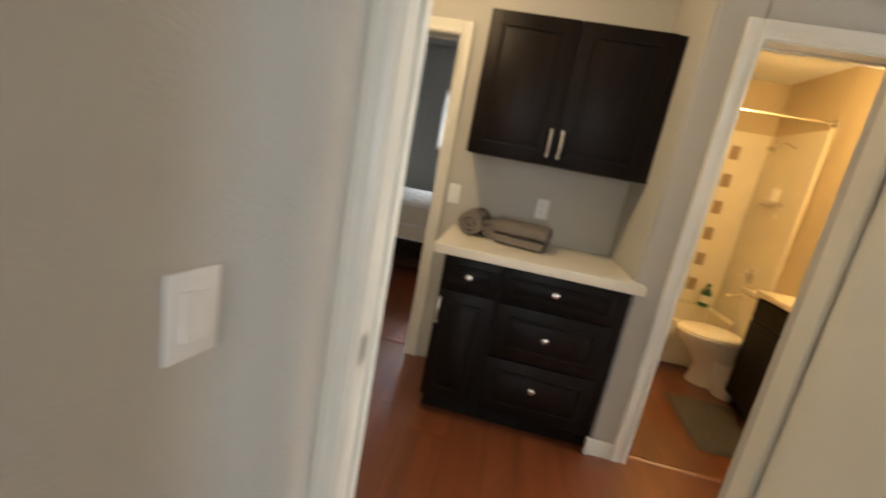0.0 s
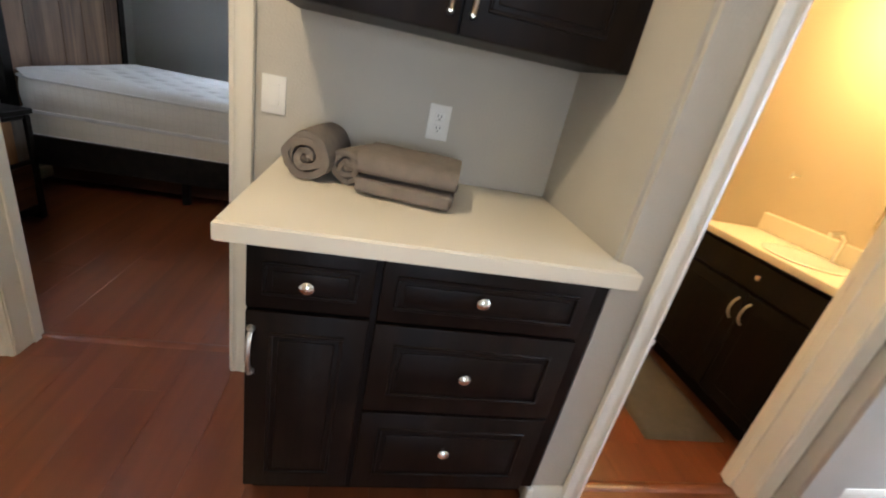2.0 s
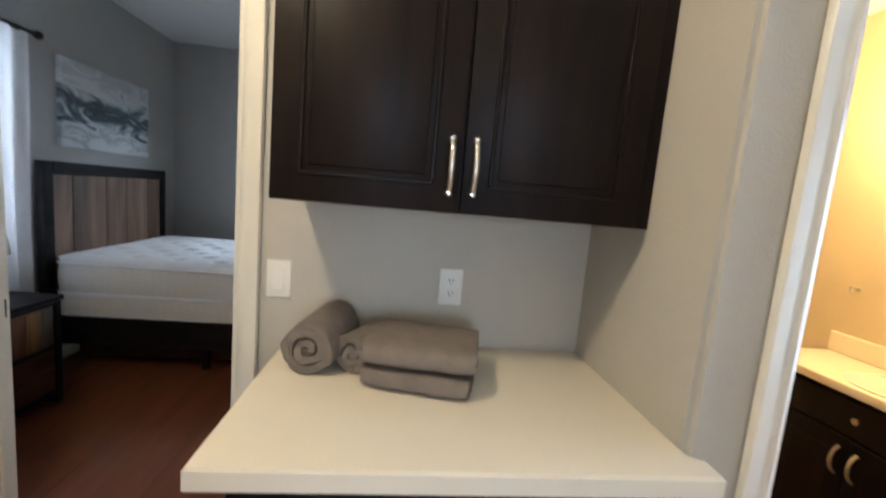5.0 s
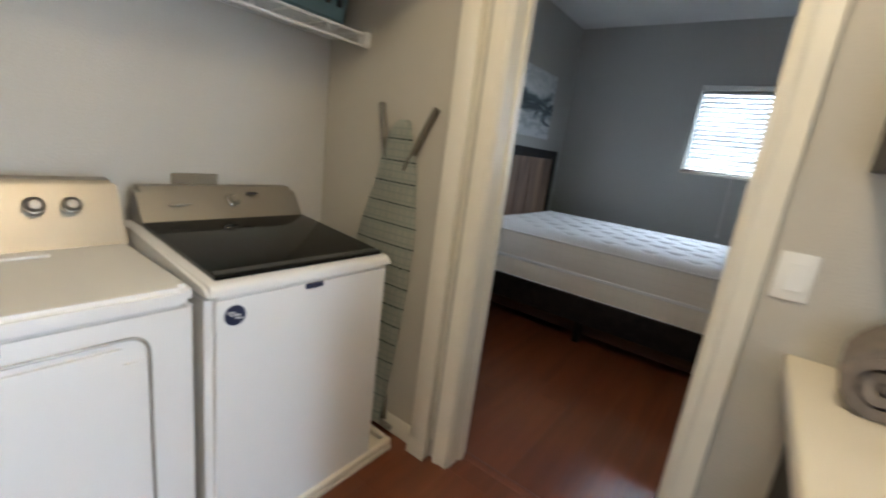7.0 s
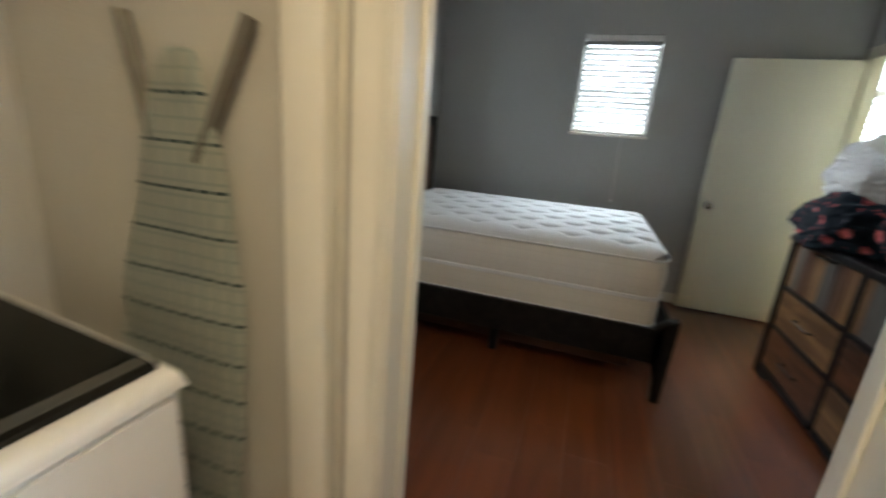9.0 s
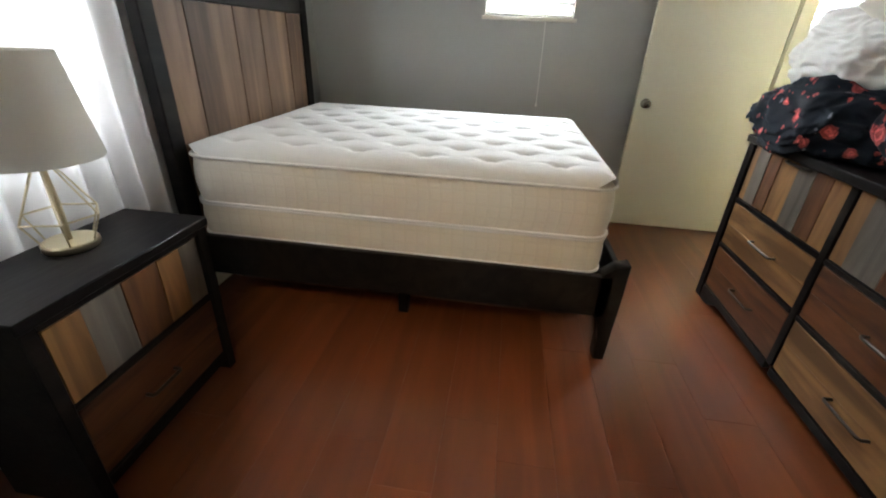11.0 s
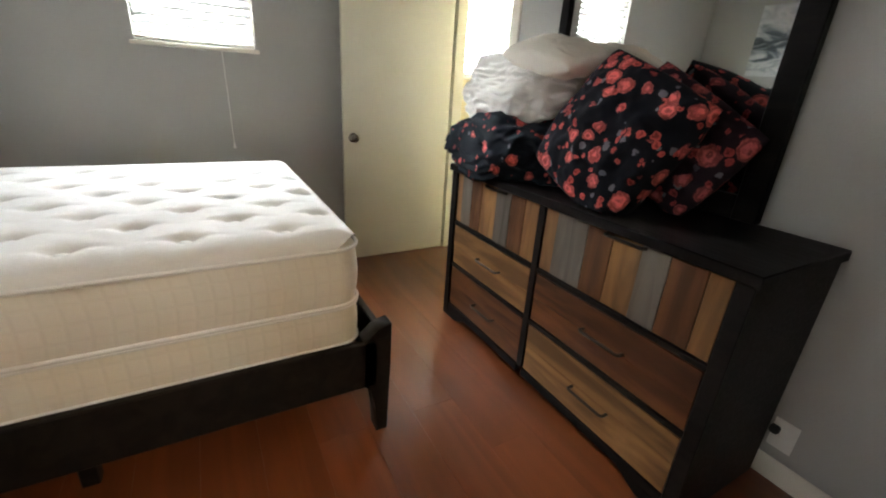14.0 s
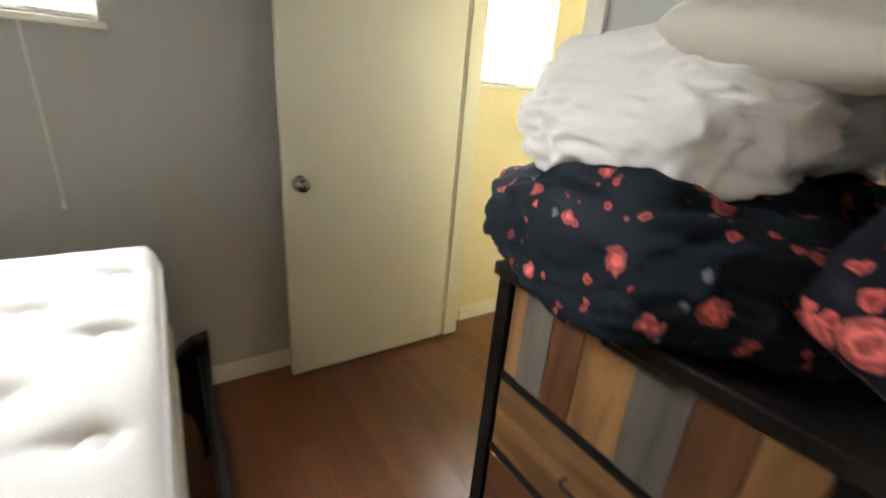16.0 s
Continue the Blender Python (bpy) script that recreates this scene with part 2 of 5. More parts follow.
def clear_glass(name, tint=(1, 1, 1), rough=0.0):
    m = bpy.data.materials.new(name)
    m.use_nodes = True
    p = m.node_tree.nodes["Principled BSDF"]
    p.inputs["Base Color"].default_value = (*tint, 1)
    p.inputs["Transmission Weight"].default_value, p.inputs["Roughness"].default_value, p.inputs["IOR"].default_value = 1.0, rough, 1.45
    return m


HALL_WALL = material("greige_wall_paint", (0.50, 0.47, 0.41), 0.75, var=0.04, scale=2.0, grain=140, bump=0.35)
BED_WALL = material("grey_wall_paint", (0.44, 0.435, 0.405), 0.75, var=0.04, scale=2.0, grain=140, bump=0.35)
BATH_WALL = material("tan_wall_paint", (0.56, 0.46, 0.31), 0.7, var=0.04, scale=2.0, grain=140, bump=0.25)
CREAM_WALL = material("cream_wall_paint", (0.76, 0.68, 0.44), 0.7, var=0.03, scale=2.0, grain=140, bump=0.25)
CEIL = material("ceiling_paint", (0.72, 0.72, 0.70), 0.85, var=0.03, scale=3.0, grain=110, bump=0.4)
TRIM = material("white_trim_paint", (0.76, 0.72, 0.62), 0.35, var=0.04, scale=7.0, grain=50, bump=0.03)
DOOR_PAINT = material("cream_door_paint", (0.74, 0.71, 0.58), 0.4, var=0.03, scale=3.0, grain=70, bump=0.04)
PLANK = wood("red_laminate", (0.175, 0.050, 0.017), (0.128, 0.035, 0.012), 0.30, (7.0, 0.5, 7.0), 0.12, coat=0.5, bump=0.0, spec=0.5, rvar=0.05, coat_rough=0.16)
UNDER = material("floor_joint", (0.03, 0.012, 0.008), 0.6)
ESPRESSO = wood("espresso_wood", (0.011, 0.0065, 0.0045), (0.006, 0.004, 0.003), 0.42, (12.0, 12.0, 1.2), 0.2, bump=0.05, spec=0.13)
BLACKWOOD = wood("charcoal_wood", (0.013, 0.010, 0.009), (0.006, 0.005, 0.005), 0.46, (8.0, 1.2, 8.0), 0.25, bump=0.15, spec=0.1)
PLANK_TAN = wood("tan_reclaimed_wood", (0.26, 0.132, 0.050), (0.13, 0.064, 0.025), 0.5, (9.0, 9.0, 1.1), 0.3)
PLANK_BROWN = wood("brown_reclaimed_wood", (0.130, 0.052, 0.021), (0.060, 0.024, 0.011), 0.5, (9.0, 9.0, 1.1), 0.3)
PLANK_GREY = wood("grey_reclaimed_wood", (0.145, 0.125, 0.102), (0.08, 0.069, 0.057), 0.55, (9.0, 9.0, 1.1), 0.3)
HEAD_WOOD = wood("headboard_wood", (0.175, 0.108, 0.066), (0.085, 0.050, 0.031), 0.5, (7.0, 7.0, 0.7), 0.55)
BOARD_TAN = wood("tan_board", (0.25, 0.130, 0.050), (0.11, 0.052, 0.020), 0.48, (9.0, 1.1, 9.0), 0.25)
BOARD_BROWN = wood("brown_board", (0.120, 0.044, 0.016), (0.045, 0.016, 0.007), 0.48, (9.0, 1.1, 9.0), 0.25)
UNDERBED = wood("red_brown_board", (0.10, 0.040, 0.018), (0.045, 0.018, 0.009), 0.45, (1.1, 9.0, 9.0), 0.2)
QUARTZ = material("cream_quartz", (0.76, 0.69, 0.55), 0.38, var=0.012, scale=14, grain=260, bump=0.0)
CHROME = material("polished_chrome", (0.80, 0.79, 0.76), 0.14, metal=1.0, var=0.02, bump=0)
NICKEL = material("brushed_nickel", (0.62, 0.58, 0.50), 0.30, metal=1.0, var=0.06, bump=0.02)
DARKNICKEL = material("aged_nickel", (0.30, 0.28, 0.24), 0.28, metal=1.0, var=0.06, bump=0.02)
BRONZE = material("dark_bronze", (0.05, 0.04, 0.035), 0.4, metal=0.8, var=0.1, bump=0.02)
BRASS = material("champagne_brass", (0.72, 0.62, 0.42), 0.3, metal=1.0, var=0.05, bump=0.02)
APPLIANCE = material("white_enamel", (0.80, 0.78, 0.74), 0.22, var=0.02, scale=2, grain=30, bump=0.01, coat=0.3)
STEEL = material("champagne_steel", (0.38, 0.345, 0.29), 0.42, metal=0.9, var=0.08, scale=3, grain=200, bump=0.02)
GREYPANEL = material("grey_console_plastic", (0.36, 0.33, 0.28), 0.4, metal=0.4, var=0.05)
DARKGLASS = material("smoked_glass", (0.008, 0.008, 0.007), 0.08, var=0.1, bump=0, spec=0.3)
NAVY = material("navy_badge", (0.02, 0.025, 0.06), 0.35, var=0.1, bump=0)
WHITEPLASTIC = material("white_plastic", (0.80, 0.79, 0.75), 0.35, var=0.02, bump=0)
DARKSLOT = material("dark_slot", (0.02, 0.02, 0.02), 0.6, bump=0)
TOWEL = material("taupe_terry", (0.20, 0.165, 0.135), 0.95, var=0.22, scale=30, grain=420, bump=0.9)
MAT_TOP = material("white_ticking", (0.60, 0.59, 0.575), 0.85, var=0.03, scale=10, grain=260, bump=0.25)
MAT_SIDE = quilted("woven_ticking", (0.58, 0.545, 0.48), (0.566, 0.531, 0.466), 0.047, 0.052)
BOX_SIDE = quilted("boxspring_ticking", (0.59, 0.545, 0.46), (0.575, 0.53, 0.445), 0.050, 0.060)
ROSES = floral("rose_print_cloth", (0.008, 0.009, 0.013), (0.42, 0.070, 0.062), 13.5, 0.42)
ROSES_SMALL = floral("small_rose_print_cloth", (0.010, 0.014, 0.020), (0.42, 0.075, 0.065), 12.5, 0.27, 0.50)
ROSES_DIM = floral("plum_rose_print_cloth", (0.020, 0.011, 0.016), (0.27, 0.045, 0.045), 13.0, 0.42)
DUVET = material("white_cotton", (0.80, 0.775, 0.74), 0.9, var=0.05, scale=5, grain=300, bump=0.3)
CREAM_CLOTH = material("cream_cotton", (0.74, 0.69, 0.60), 0.9, var=0.06, scale=5, grain=300, bump=0.3)
CURTAIN = sheer("sheer_curtain", (0.80, 0.78, 0.78), 0.26)
BLIND = sheer("blind_slat", (0.62, 0.62, 0.61), 0.012, 0.5)
SHADE = sheer("linen_shade", (0.66, 0.62, 0.55), 0.25)
PAINTED = painting("misty_hills_canvas")
PLAID = plaid("plaid_cloth")
TEAL = material("teal_plastic", (0.105, 0.165, 0.165), 0.4, var=0.05, bump=0)
PORCELAIN = material("porcelain", (0.80, 0.77, 0.70), 0.12, var=0.02, bump=0, coat=0.5)
SURROUND = material("shower_panel", (0.78, 0.73, 0.62), 0.25, var=0.04, bump=0.01, coat=0.2)
ACCENT = material("taupe_tile", (0.34, 0.25, 0.17), 0.3, var=0.12, bump=0.02)
BATHMAT = material("grey_shag", (0.080, 0.070, 0.062), 0.98, var=0.25, scale=25, grain=260, bump=1.0)
LEG_GREY = material("dark_grey_metal", (0.16, 0.145, 0.115), 0.5, metal=0.2, var=0.08, bump=0.02)
LID_EDGE = material("tinted_lid_edge", (0.085, 0.085, 0.078), 0.14, metal=0.3, var=0.08, bump=0)
GREEN = material("green_bottle_plastic", (0.02, 0.11, 0.055), 0.25, bump=0)
PAPER = material("white_label", (0.7, 0.68, 0.62), 0.6, bump=0)
MIRROR = material("mirror_silver", (0.88, 0.89, 0.87), 0.02, metal=1.0, var=0.0, bump=0)
GLASS = clear_glass("window_glass")
LAMPGLOW = glowing("lamp_glass", (1.0, 0.80, 0.52), 9.0)
VANITYGLOW = glowing("vanity_lamp_glass", (1.0, 0.74, 0.38), 14.0)
BEIGEBOX = material("beige_plastic", (0.21, 0.18, 0.13), 0.5, var=0.06)
SOIL = material("ground_soil", (0.16, 0.15, 0.11), 0.95, var=0.3, scale=0.6, grain=20, bump=0.4)
RAILPAINT = material("white_rail_paint", (0.80, 0.80, 0.80), 0.4, bump=0)
BLUE = material("blue_plastic", (0.05, 0.35, 0.55), 0.4, bump=0)

# ---- building helpers ----
ORIGIN = {}


def thing(name, at, label="", category="", group="", kind=""):
    ob = new(name)
    ob.location = at
    ob.empty_display_size = 0.1
    ORIGIN[ob] = Vector(at)
    return tagged(ob, label, category, group, kind)


def finish(bm, name, mat, smooth=None):
    bmesh.ops.recalc_face_normals(bm, faces=bm.faces[:])
    me = bpy.data.meshes.new(name)
    bm.to_mesh(me)
    bm.free()
    me.materials.append(mat)
    if smooth is not None:
        for f in me.polygons:
            f.use_smooth = True
        if smooth < 180:
            me.set_sharp_from_angle(angle=radians(smooth))
    return me


def part(name, bm, mat, parent, label="", smooth=40):
    """Links a bmesh, given in world coordinates, as one mesh under a thing or a part."""
    o = ORIGIN[parent]
    bmesh.ops.translate(bm, verts=bm.verts[:], vec=-o)
    ob = new(name, finish(bm, name, mat, smooth))
    ob.parent = parent
    ORIGIN[ob] = o
    return tagged(ob, label)


def solid(name, bm, mat, label="", category="", group="", kind="", smooth=40, at=(0, 0, 0)):
    """A top-level thing, or piece of the setting, of one mesh; at: its origin."""
    bmesh.ops.translate(bm, verts=bm.verts[:], vec=-Vector(at))
    ob = new(name, finish(bm, name, mat, smooth))
    ob.location = at
    ORIGIN[ob] = Vector(at)
    return tagged(ob, label, category, group, kind)


def box(x0, y0, z0, x1, y1, z1, bevel=0.0, seg=1, bm=None):
    own = bmesh.new()
    bmesh.ops.create_cube(own, size=1)
    for v in own.verts:
        v.co = Vector((x0 + (x1 - x0) * (v.co.x + 0.5), y0 + (y1 - y0) * (v.co.y + 0.5), z0 + (z1 - z0) * (v.co.z + 0.5)))
    if bevel:
        bmesh.ops.bevel(own, geom=own.edges[:], offset=bevel, segments=seg, profile=0.5, affect="EDGES")
    return own if bm is None else join(bm, own)


def join(bm, other):
    me = bpy.data.meshes.new("joining")
    other.to_mesh(me)
    other.free()
    bm.from_mesh(me)
    bpy.data.meshes.remove(me)
    return bm


def boxes(*rows, bevel=0.0):
    bm = bmesh.new()
    for r in rows:
        box(*r, bevel=bevel, bm=bm)
    return bm


def rod(a, b, r, seg=12, r2=None, bm=None):
    """A round bar from a to b."""
    a, b = Vector(a), Vector(b)
    own = bmesh.new()
    bmesh.ops.create_cone(own, cap_ends=True, segments=seg, radius1=r, radius2=r if r2 is None else r2, depth=(b - a).length)
    own.transform(Matrix.Translation((a + b) / 2) @ (b - a).to_track_quat("Z", "Y").to_matrix().to_4x4())
    return own if bm is None else join(bm, own)


def lathe(profile, at, axis=(0, 0, 1), seg=28):
    """Turns (radius, height) pairs about an axis through at."""
    bm = bmesh.new()
    rings = []
    for r, h in profile:
        rings.append([bm.verts.new((r * math.cos(2 * math.pi * k / seg), r * math.sin(2 * math.pi * k / seg), h)) for k in range(seg)])
    for a, b in zip(rings, rings[1:]):
        for k in range(seg):
            bm.faces.new((a[k], a[(k + 1) % seg], b[(k + 1) % seg], b[k]))
    bm.faces.new(rings[0][::-1])
    bm.faces.new(rings[-1])
    bmesh.ops.remove_doubles(bm, verts=bm.verts[:], dist=1e-5)
    bm.transform(Matrix.Translation(at) @ Vector(axis).to_track_quat("Z", "Y").to_matrix().to_4x4())
    return bm


def tube(points, r, seg=8, closed=False):
    """A round tube along a line of points."""
    pts = [Vector(p) for p in points]
    bm, rings, n = bmesh.new(), [], len(pts)
    side = None
    for k, p in enumerate(pts):
        a = pts[(k - 1) % n] if closed or k else p
        b = pts[(k + 1) % n] if closed or k < n - 1 else p
        d = (b - a).normalized()
        if side is None:
            side = d.orthogonal().normalized()
        side = (side - d * side.dot(d)).normalized()
        up = d.cross(side)
        rings.append([bm.verts.new(p + r * (math.cos(2 * math.pi * j / seg) * side + math.sin(2 * math.pi * j / seg) * up)) for j in range(seg)])
    pairs = list(zip(rings, rings[1:] + rings[:1])) if closed else list(zip(rings, rings[1:]))
    for a, b in pairs:
        for j in range(seg):
            bm.faces.new((a[j], a[(j + 1) % seg], b[(j + 1) % seg], b[j]))
    if not closed:
        bm.faces.new(rings[0][::-1])
        bm.faces.new(rings[-1])
    return bm


def grid_sheet(nu, nv, f):
    """A sheet of quads through f(u, v), u and v from 0 to 1."""
    bm = bmesh.new()
    vs = [[bm.verts.new(f(i / nu, j / nv)) for j in range(nv + 1)] for i in range(nu + 1)]
    for i in range(nu):
        for j in range(nv):
            bm.faces.new((vs[i][j], vs[i + 1][j], vs[i + 1][j + 1], vs[i][j + 1]))
    return bm


def prism(outline, axis, a, b):
    """An outline of 2D points drawn out along an axis from a to b."""
    def at(p, h):
        return {"x": (h, p[0], p[1]), "y": (p[0], h, p[1]), "z": (p[0], p[1], h)}[axis]
    bm = bmesh.new()
    lo, hi = [bm.verts.new(at(p, a)) for p in outline], [bm.verts.new(at(p, b)) for p in outline]
    n = len(outline)
    for k in range(n):
        bm.faces.new((lo[k], lo[(k + 1) % n], hi[(k + 1) % n], hi[k]))
    bm.faces.new(lo[::-1])
    bm.faces.new(hi)
    return bm


# ---- setting: walls, ceilings, floors ----
TOP = 2.78
FAR = 6.15      # inner face of the bedroom's far wall
WEST = -2.26    # inner face of the bedroom's window wall
EAST = 0.93     # inner face of the wall behind the dresser
DIV = 2.77      # hall face of the wall between hall and bedroom


def wall(name, mat, *rows, bevel=0.0):
    return solid(name, boxes(*rows, bevel=bevel), mat, kind="structure", label="painted drywall wall", category="wall", smooth=None if not bevel else 40)


# wall with the first doorway
bm = prism([(-0.133, 0.95), (-0.133, 0.765), (-0.145, 0.735), (-0.170, 0.708), (-0.200, 0.690), (-0.221, 0.670), (-0.240, 0.575), (-0.374, -0.146), (-2.1, -0.146), (-2.1, 0.95)], "z", 0, TOP)
solid("wall_start_west", bm, HALL_WALL, kind="structure", label="painted drywall wall with a rounded corner", category="wall", smooth=60)
wall("wall_start_east", HALL_WALL, (0.692, 0.73, 0, 2.0, 1.045, TOP), bevel=0.018)
wall("wall_start_head", HALL_WALL, (-0.132, 0.74, 2.10, 0.691, 0.945, TOP))
# start room, closed round the first steps
wall("wall_start_room", HALL_WALL, (-2.1, -2.6, 0, -2.0, 0.73, TOP), (1.9, -2.6, 0, 2.0, 0.73, TOP), (-2.1, -2.7, 0, -0.5, -2.6, TOP), (1.1, -2.7, 0, 2.0, -2.6, TOP), (-0.5, -2.7, 0, 1.1, -2.6, 0.7), (-0.5, -2.7, 2.1, 1.1, -2.6, TOP))
# laundry niche
wall("wall_laundry", HALL_WALL, (-2.20, 0.95, 0, -2.07, DIV - 0.001, TOP), (-2.07, 0.95, 0, -1.23, 1.08, TOP))
wall("wall_laundry_head", HALL_WALL, (-1.29, 1.081, 2.06, -1.20, DIV - 0.001, TOP))
# wall between hall and bedroom, with the bedroom doorway
wall("wall_divider", HALL_WALL, (-2.40, DIV, 0, -1.135, 2.88, TOP), (-0.323, DIV, 0, 0.79, 2.88, TOP), (-1.135, DIV, 2.05, -0.323, 2.88, TOP))
wall("wall_bedroom_south", BED_WALL, (-2.40, 2.882, 0, -1.135, 2.90, TOP), (-0.323, 2.882, 0, 0.93, 2.90, TOP), (-1.135, 2.882, 2.05, -0.323, 2.90, TOP))
# column beside the niche and bathroom front
wall("wall_bath_front", HALL_WALL, (0.975, 2.195, 2.05, 1.735, 2.30, TOP), (1.735, 2.195, 0, 1.805, 2.30, TOP), (1.805, 2.12, 0, 2.01, 2.30, TOP), (2.01, 2.205, 0, 2.62, 2.30, TOP), bevel=0.012)
bm = prism([(0.79, 2.195), (0.975, 2.195), (0.975, 2.30), (0.90, 2.30), (0.90, 2.88), (0.79, 2.88)], "z", 0, TOP)
bmesh.ops.bevel(bm, geom=[e for e in bm.edges if abs(e.verts[0].co.z - e.verts[1].co.z) > 1 and e.verts[0].co.y < 2.2 and e.verts[0].co.x < 0.8], offset=0.014, segments=4, affect="EDGES")
solid("wall_niche_side", bm, HALL_WALL, kind="structure", label="painted drywall column beside the niche", category="wall", smooth=50)
wall("wall_bath_inner", BATH_WALL, (0.902, 2.302, 0, 0.92, 2.90, 2.46), (1.002, 2.90, 0, 1.02, 4.70, 2.46), (2.30, 2.302, 0, 2.40, 4.70, 2.46), (1.02, 4.44, 0, 2.30, 4.70, 2.46), (1.74, 2.302, 0, 2.30, 2.32, 2.46))
wall("wall_bath_side", HALL_WALL, (2.40, 2.301, 0, 2.60, 4.70, TOP))
# living area with the low window
wall("wall_living", HALL_WALL, (3.66, -2.7, 0, 3.78, 1.35, TOP), (3.66, 2.80, 0, 3.78, 4.75, TOP), (3.66, 1.35, 0, 3.78, 2.80, 0.20), (3.66, 1.35, 2.10, 3.78, 2.80, TOP), (2.0, -2.7, 0, 3.66, -2.6, TOP), (2.60, 4.70, 0, 3.66, 4.80, TOP))
# bedroom
wall("wall_bedroom_west", BED_WALL, (WEST - 0.14, 2.9, 0, WEST, 3.27, TOP), (WEST - 0.14, 4.17, 0, WEST, FAR, TOP), (WEST - 0.14, 3.27, 0, WEST, 4.17, 0.90), (WEST - 0.14, 3.27, 2.18, WEST, 4.17, TOP))
wall("wall_bedroom_far", BED_WALL, (WEST - 0.14, FAR, 0, -1.005, FAR + 0.14, TOP), (-0.405, FAR, 0, 0.985, FAR + 0.14, TOP), (-1.005, FAR, 0, -0.405, FAR + 0.14, 1.406), (-1.005, FAR, 2.195, -0.405, FAR + 0.14, TOP))
wall("wall_bedroom_east", BED_WALL, (EAST, 2.9, 0, 1.0, 5.40, TOP), (EAST, 5.40, 2.05, 1.0, 6.06, TOP), (EAST, 6.06, 0, 0.985, FAR, TOP))
# next room behind the open door
wall("wall_next_room", CREAM_WALL, (0.985, FAR, 0, 1.0, FAR + 0.14, TOP), (1.55, FAR, 0, 2.7, FAR + 0.14, TOP), (1.0, FAR, 0, 1.55, FAR + 0.14, 1.352), (1.0, FAR, 2.30, 1.55, FAR + 0.14, TOP), (2.6, 4.80, 0, 2.7, FAR, TOP), (1.0, 4.75, 0, 2.6, 4.80, TOP))
solid("wall_next_room_lining", boxes((1.002, 4.80, 0, 1.015, 5.40, TOP), (1.002, 5.40, 2.05, 1.015, 6.06, TOP)), CREAM_WALL, kind="structure", label="cream painted wall lining", category="wall")
for nm, b in (("ceiling_hall", (-2.25, -2.7, 2.60, 3.78, 2.88, 2.66)), ("ceiling_bedroom", (WEST - 0.14, 2.89, 2.74, 1.0, FAR + 0.14, 2.79)), ("ceiling_bath", (0.90, 2.30, 2.46, 2.40, 4.70, 2.52)), ("ceiling_next_room", (1.0, 4.75, 2.66, 2.7, FAR + 0.14, 2.72)), ("ceiling_living", (2.40, 2.885, 2.60, 3.78, 4.80, 2.66))):
    solid(nm, box(*b), CEIL, kind="structure", label="white painted ceiling", category="ceiling", smooth=None)
FLOOR = solid("floor", boxes((-2.45, -2.75, -0.12, 3.8, 6.3, -0.012)), UNDER, kind="structure", label="red-brown laminate plank floor", category="floor", smooth=None)
solid("ground", boxes((-400, -400, -0.40, 400, 400, -0.20)), SOIL, kind="structure", label="bare soil ground outside", category="ground", smooth=None)


def doorway(name, x0, x1, y0, y1, mat, casing=0.072, front=True, back=True, height=2.03):
    """Jambs, stop and mitred casings of a doorway in a wall along x; its clear opening is x0 to x1."""
    t = thing(name, ((x0 + x1) / 2, y0, 0), "white painted door frame with moulded casing", "door frame", kind="structure")
    part("jamb", boxes((x0 - 0.02, y0, 0, x0, y1, height + 0.02), bevel=0.002), mat, t)
    part("jamb", boxes((x1, y0, 0, x1 + 0.02, y1, height + 0.02), bevel=0.002), mat, t)
    part("head_jamb", boxes((x0, y0, height, x1, y1, height + 0.02), bevel=0.002), mat, t)
    s0 = y0 + 0.55 * (y1 - y0)
    part("door_stop", boxes((x0, s0, 0, x0 + 0.011, s0 + 0.034, height), bevel=0.003), mat, t)
    part("door_stop", boxes((x1 - 0.011, s0, 0, x1, s0 + 0.034, height), bevel=0.003), mat, t)
    part("door_stop", boxes((x0 + 0.011, s0, height - 0.011, x1 - 0.011, s0 + 0.034, height), bevel=0.003), mat, t)
    for side, on in ((-1, front), (1, back)):
        if not on:
            continue
        y = y0 if side < 0 else y1
        prof = [(0.0, 0.004), (0.0, 0.011), (0.012, 0.014), (0.020, 0.010), (0.035, 0.011), (casing - 0.014, 0.017), (casing - 0.004, 0.017), (casing, 0.012), (casing, 0.0)]
        for xs, sg in ((x0 - 0.006, -1), (x1 + 0.006, 1)):
            part("casing", prism([(xs + sg * u, y + side * (w - 0.001)) for u, w in prof] + [(xs, y - side * 0.001)], "z", 0, height + 0.006 + casing), mat, t)
        part("casing_head", prism([(y + side * (w - 0.001), height + 0.006 + u) for u, w in prof] + [(y - side * 0.001, height + 0.006)], "x", x0 - 0.006 + 0.0005, x1 + 0.006 - 0.0005), mat, t)
    return t


door_a = doorway("door_frame_1", -0.083, 0.672, 0.835, 0.975, TRIM, casing=0.050)
part("strike_plate", box(-0.0835, 0.858, 0.951, -0.0815, 0.888, 1.011, 0.0005), NICKEL, door_a, "brushed nickel strike plate")
door_b = doorway("door_frame_2", -1.102, -0.343, DIV - 0.004, 2.905, TRIM, back=False)
part("strike_plate", box(-1.1025, 2.862, 0.915, -1.1005, 2.892, 0.975, 0.0005), BRONZE, door_b, "dark strike plate")
door_c = doorway("door_frame_3", 0.995, 1.715, 2.19, 2.315, TRIM)
part("strike_plate", box(1.7135, 2.275, 0.90, 1.7155, 2.300, 0.96, 0.0005), NICKEL, door_c, "brushed nickel strike plate")
laundry_trim = thing("trim_laundry", (-1.22, DIV, 0), "white painted laundry opening trim", "trim", kind="structure")
part("casing", box(-1.295, DIV - 0.046, 0.0, -1.21, DIV - 0.001, 2.05, 0.004, 2), TRIM, laundry_trim)
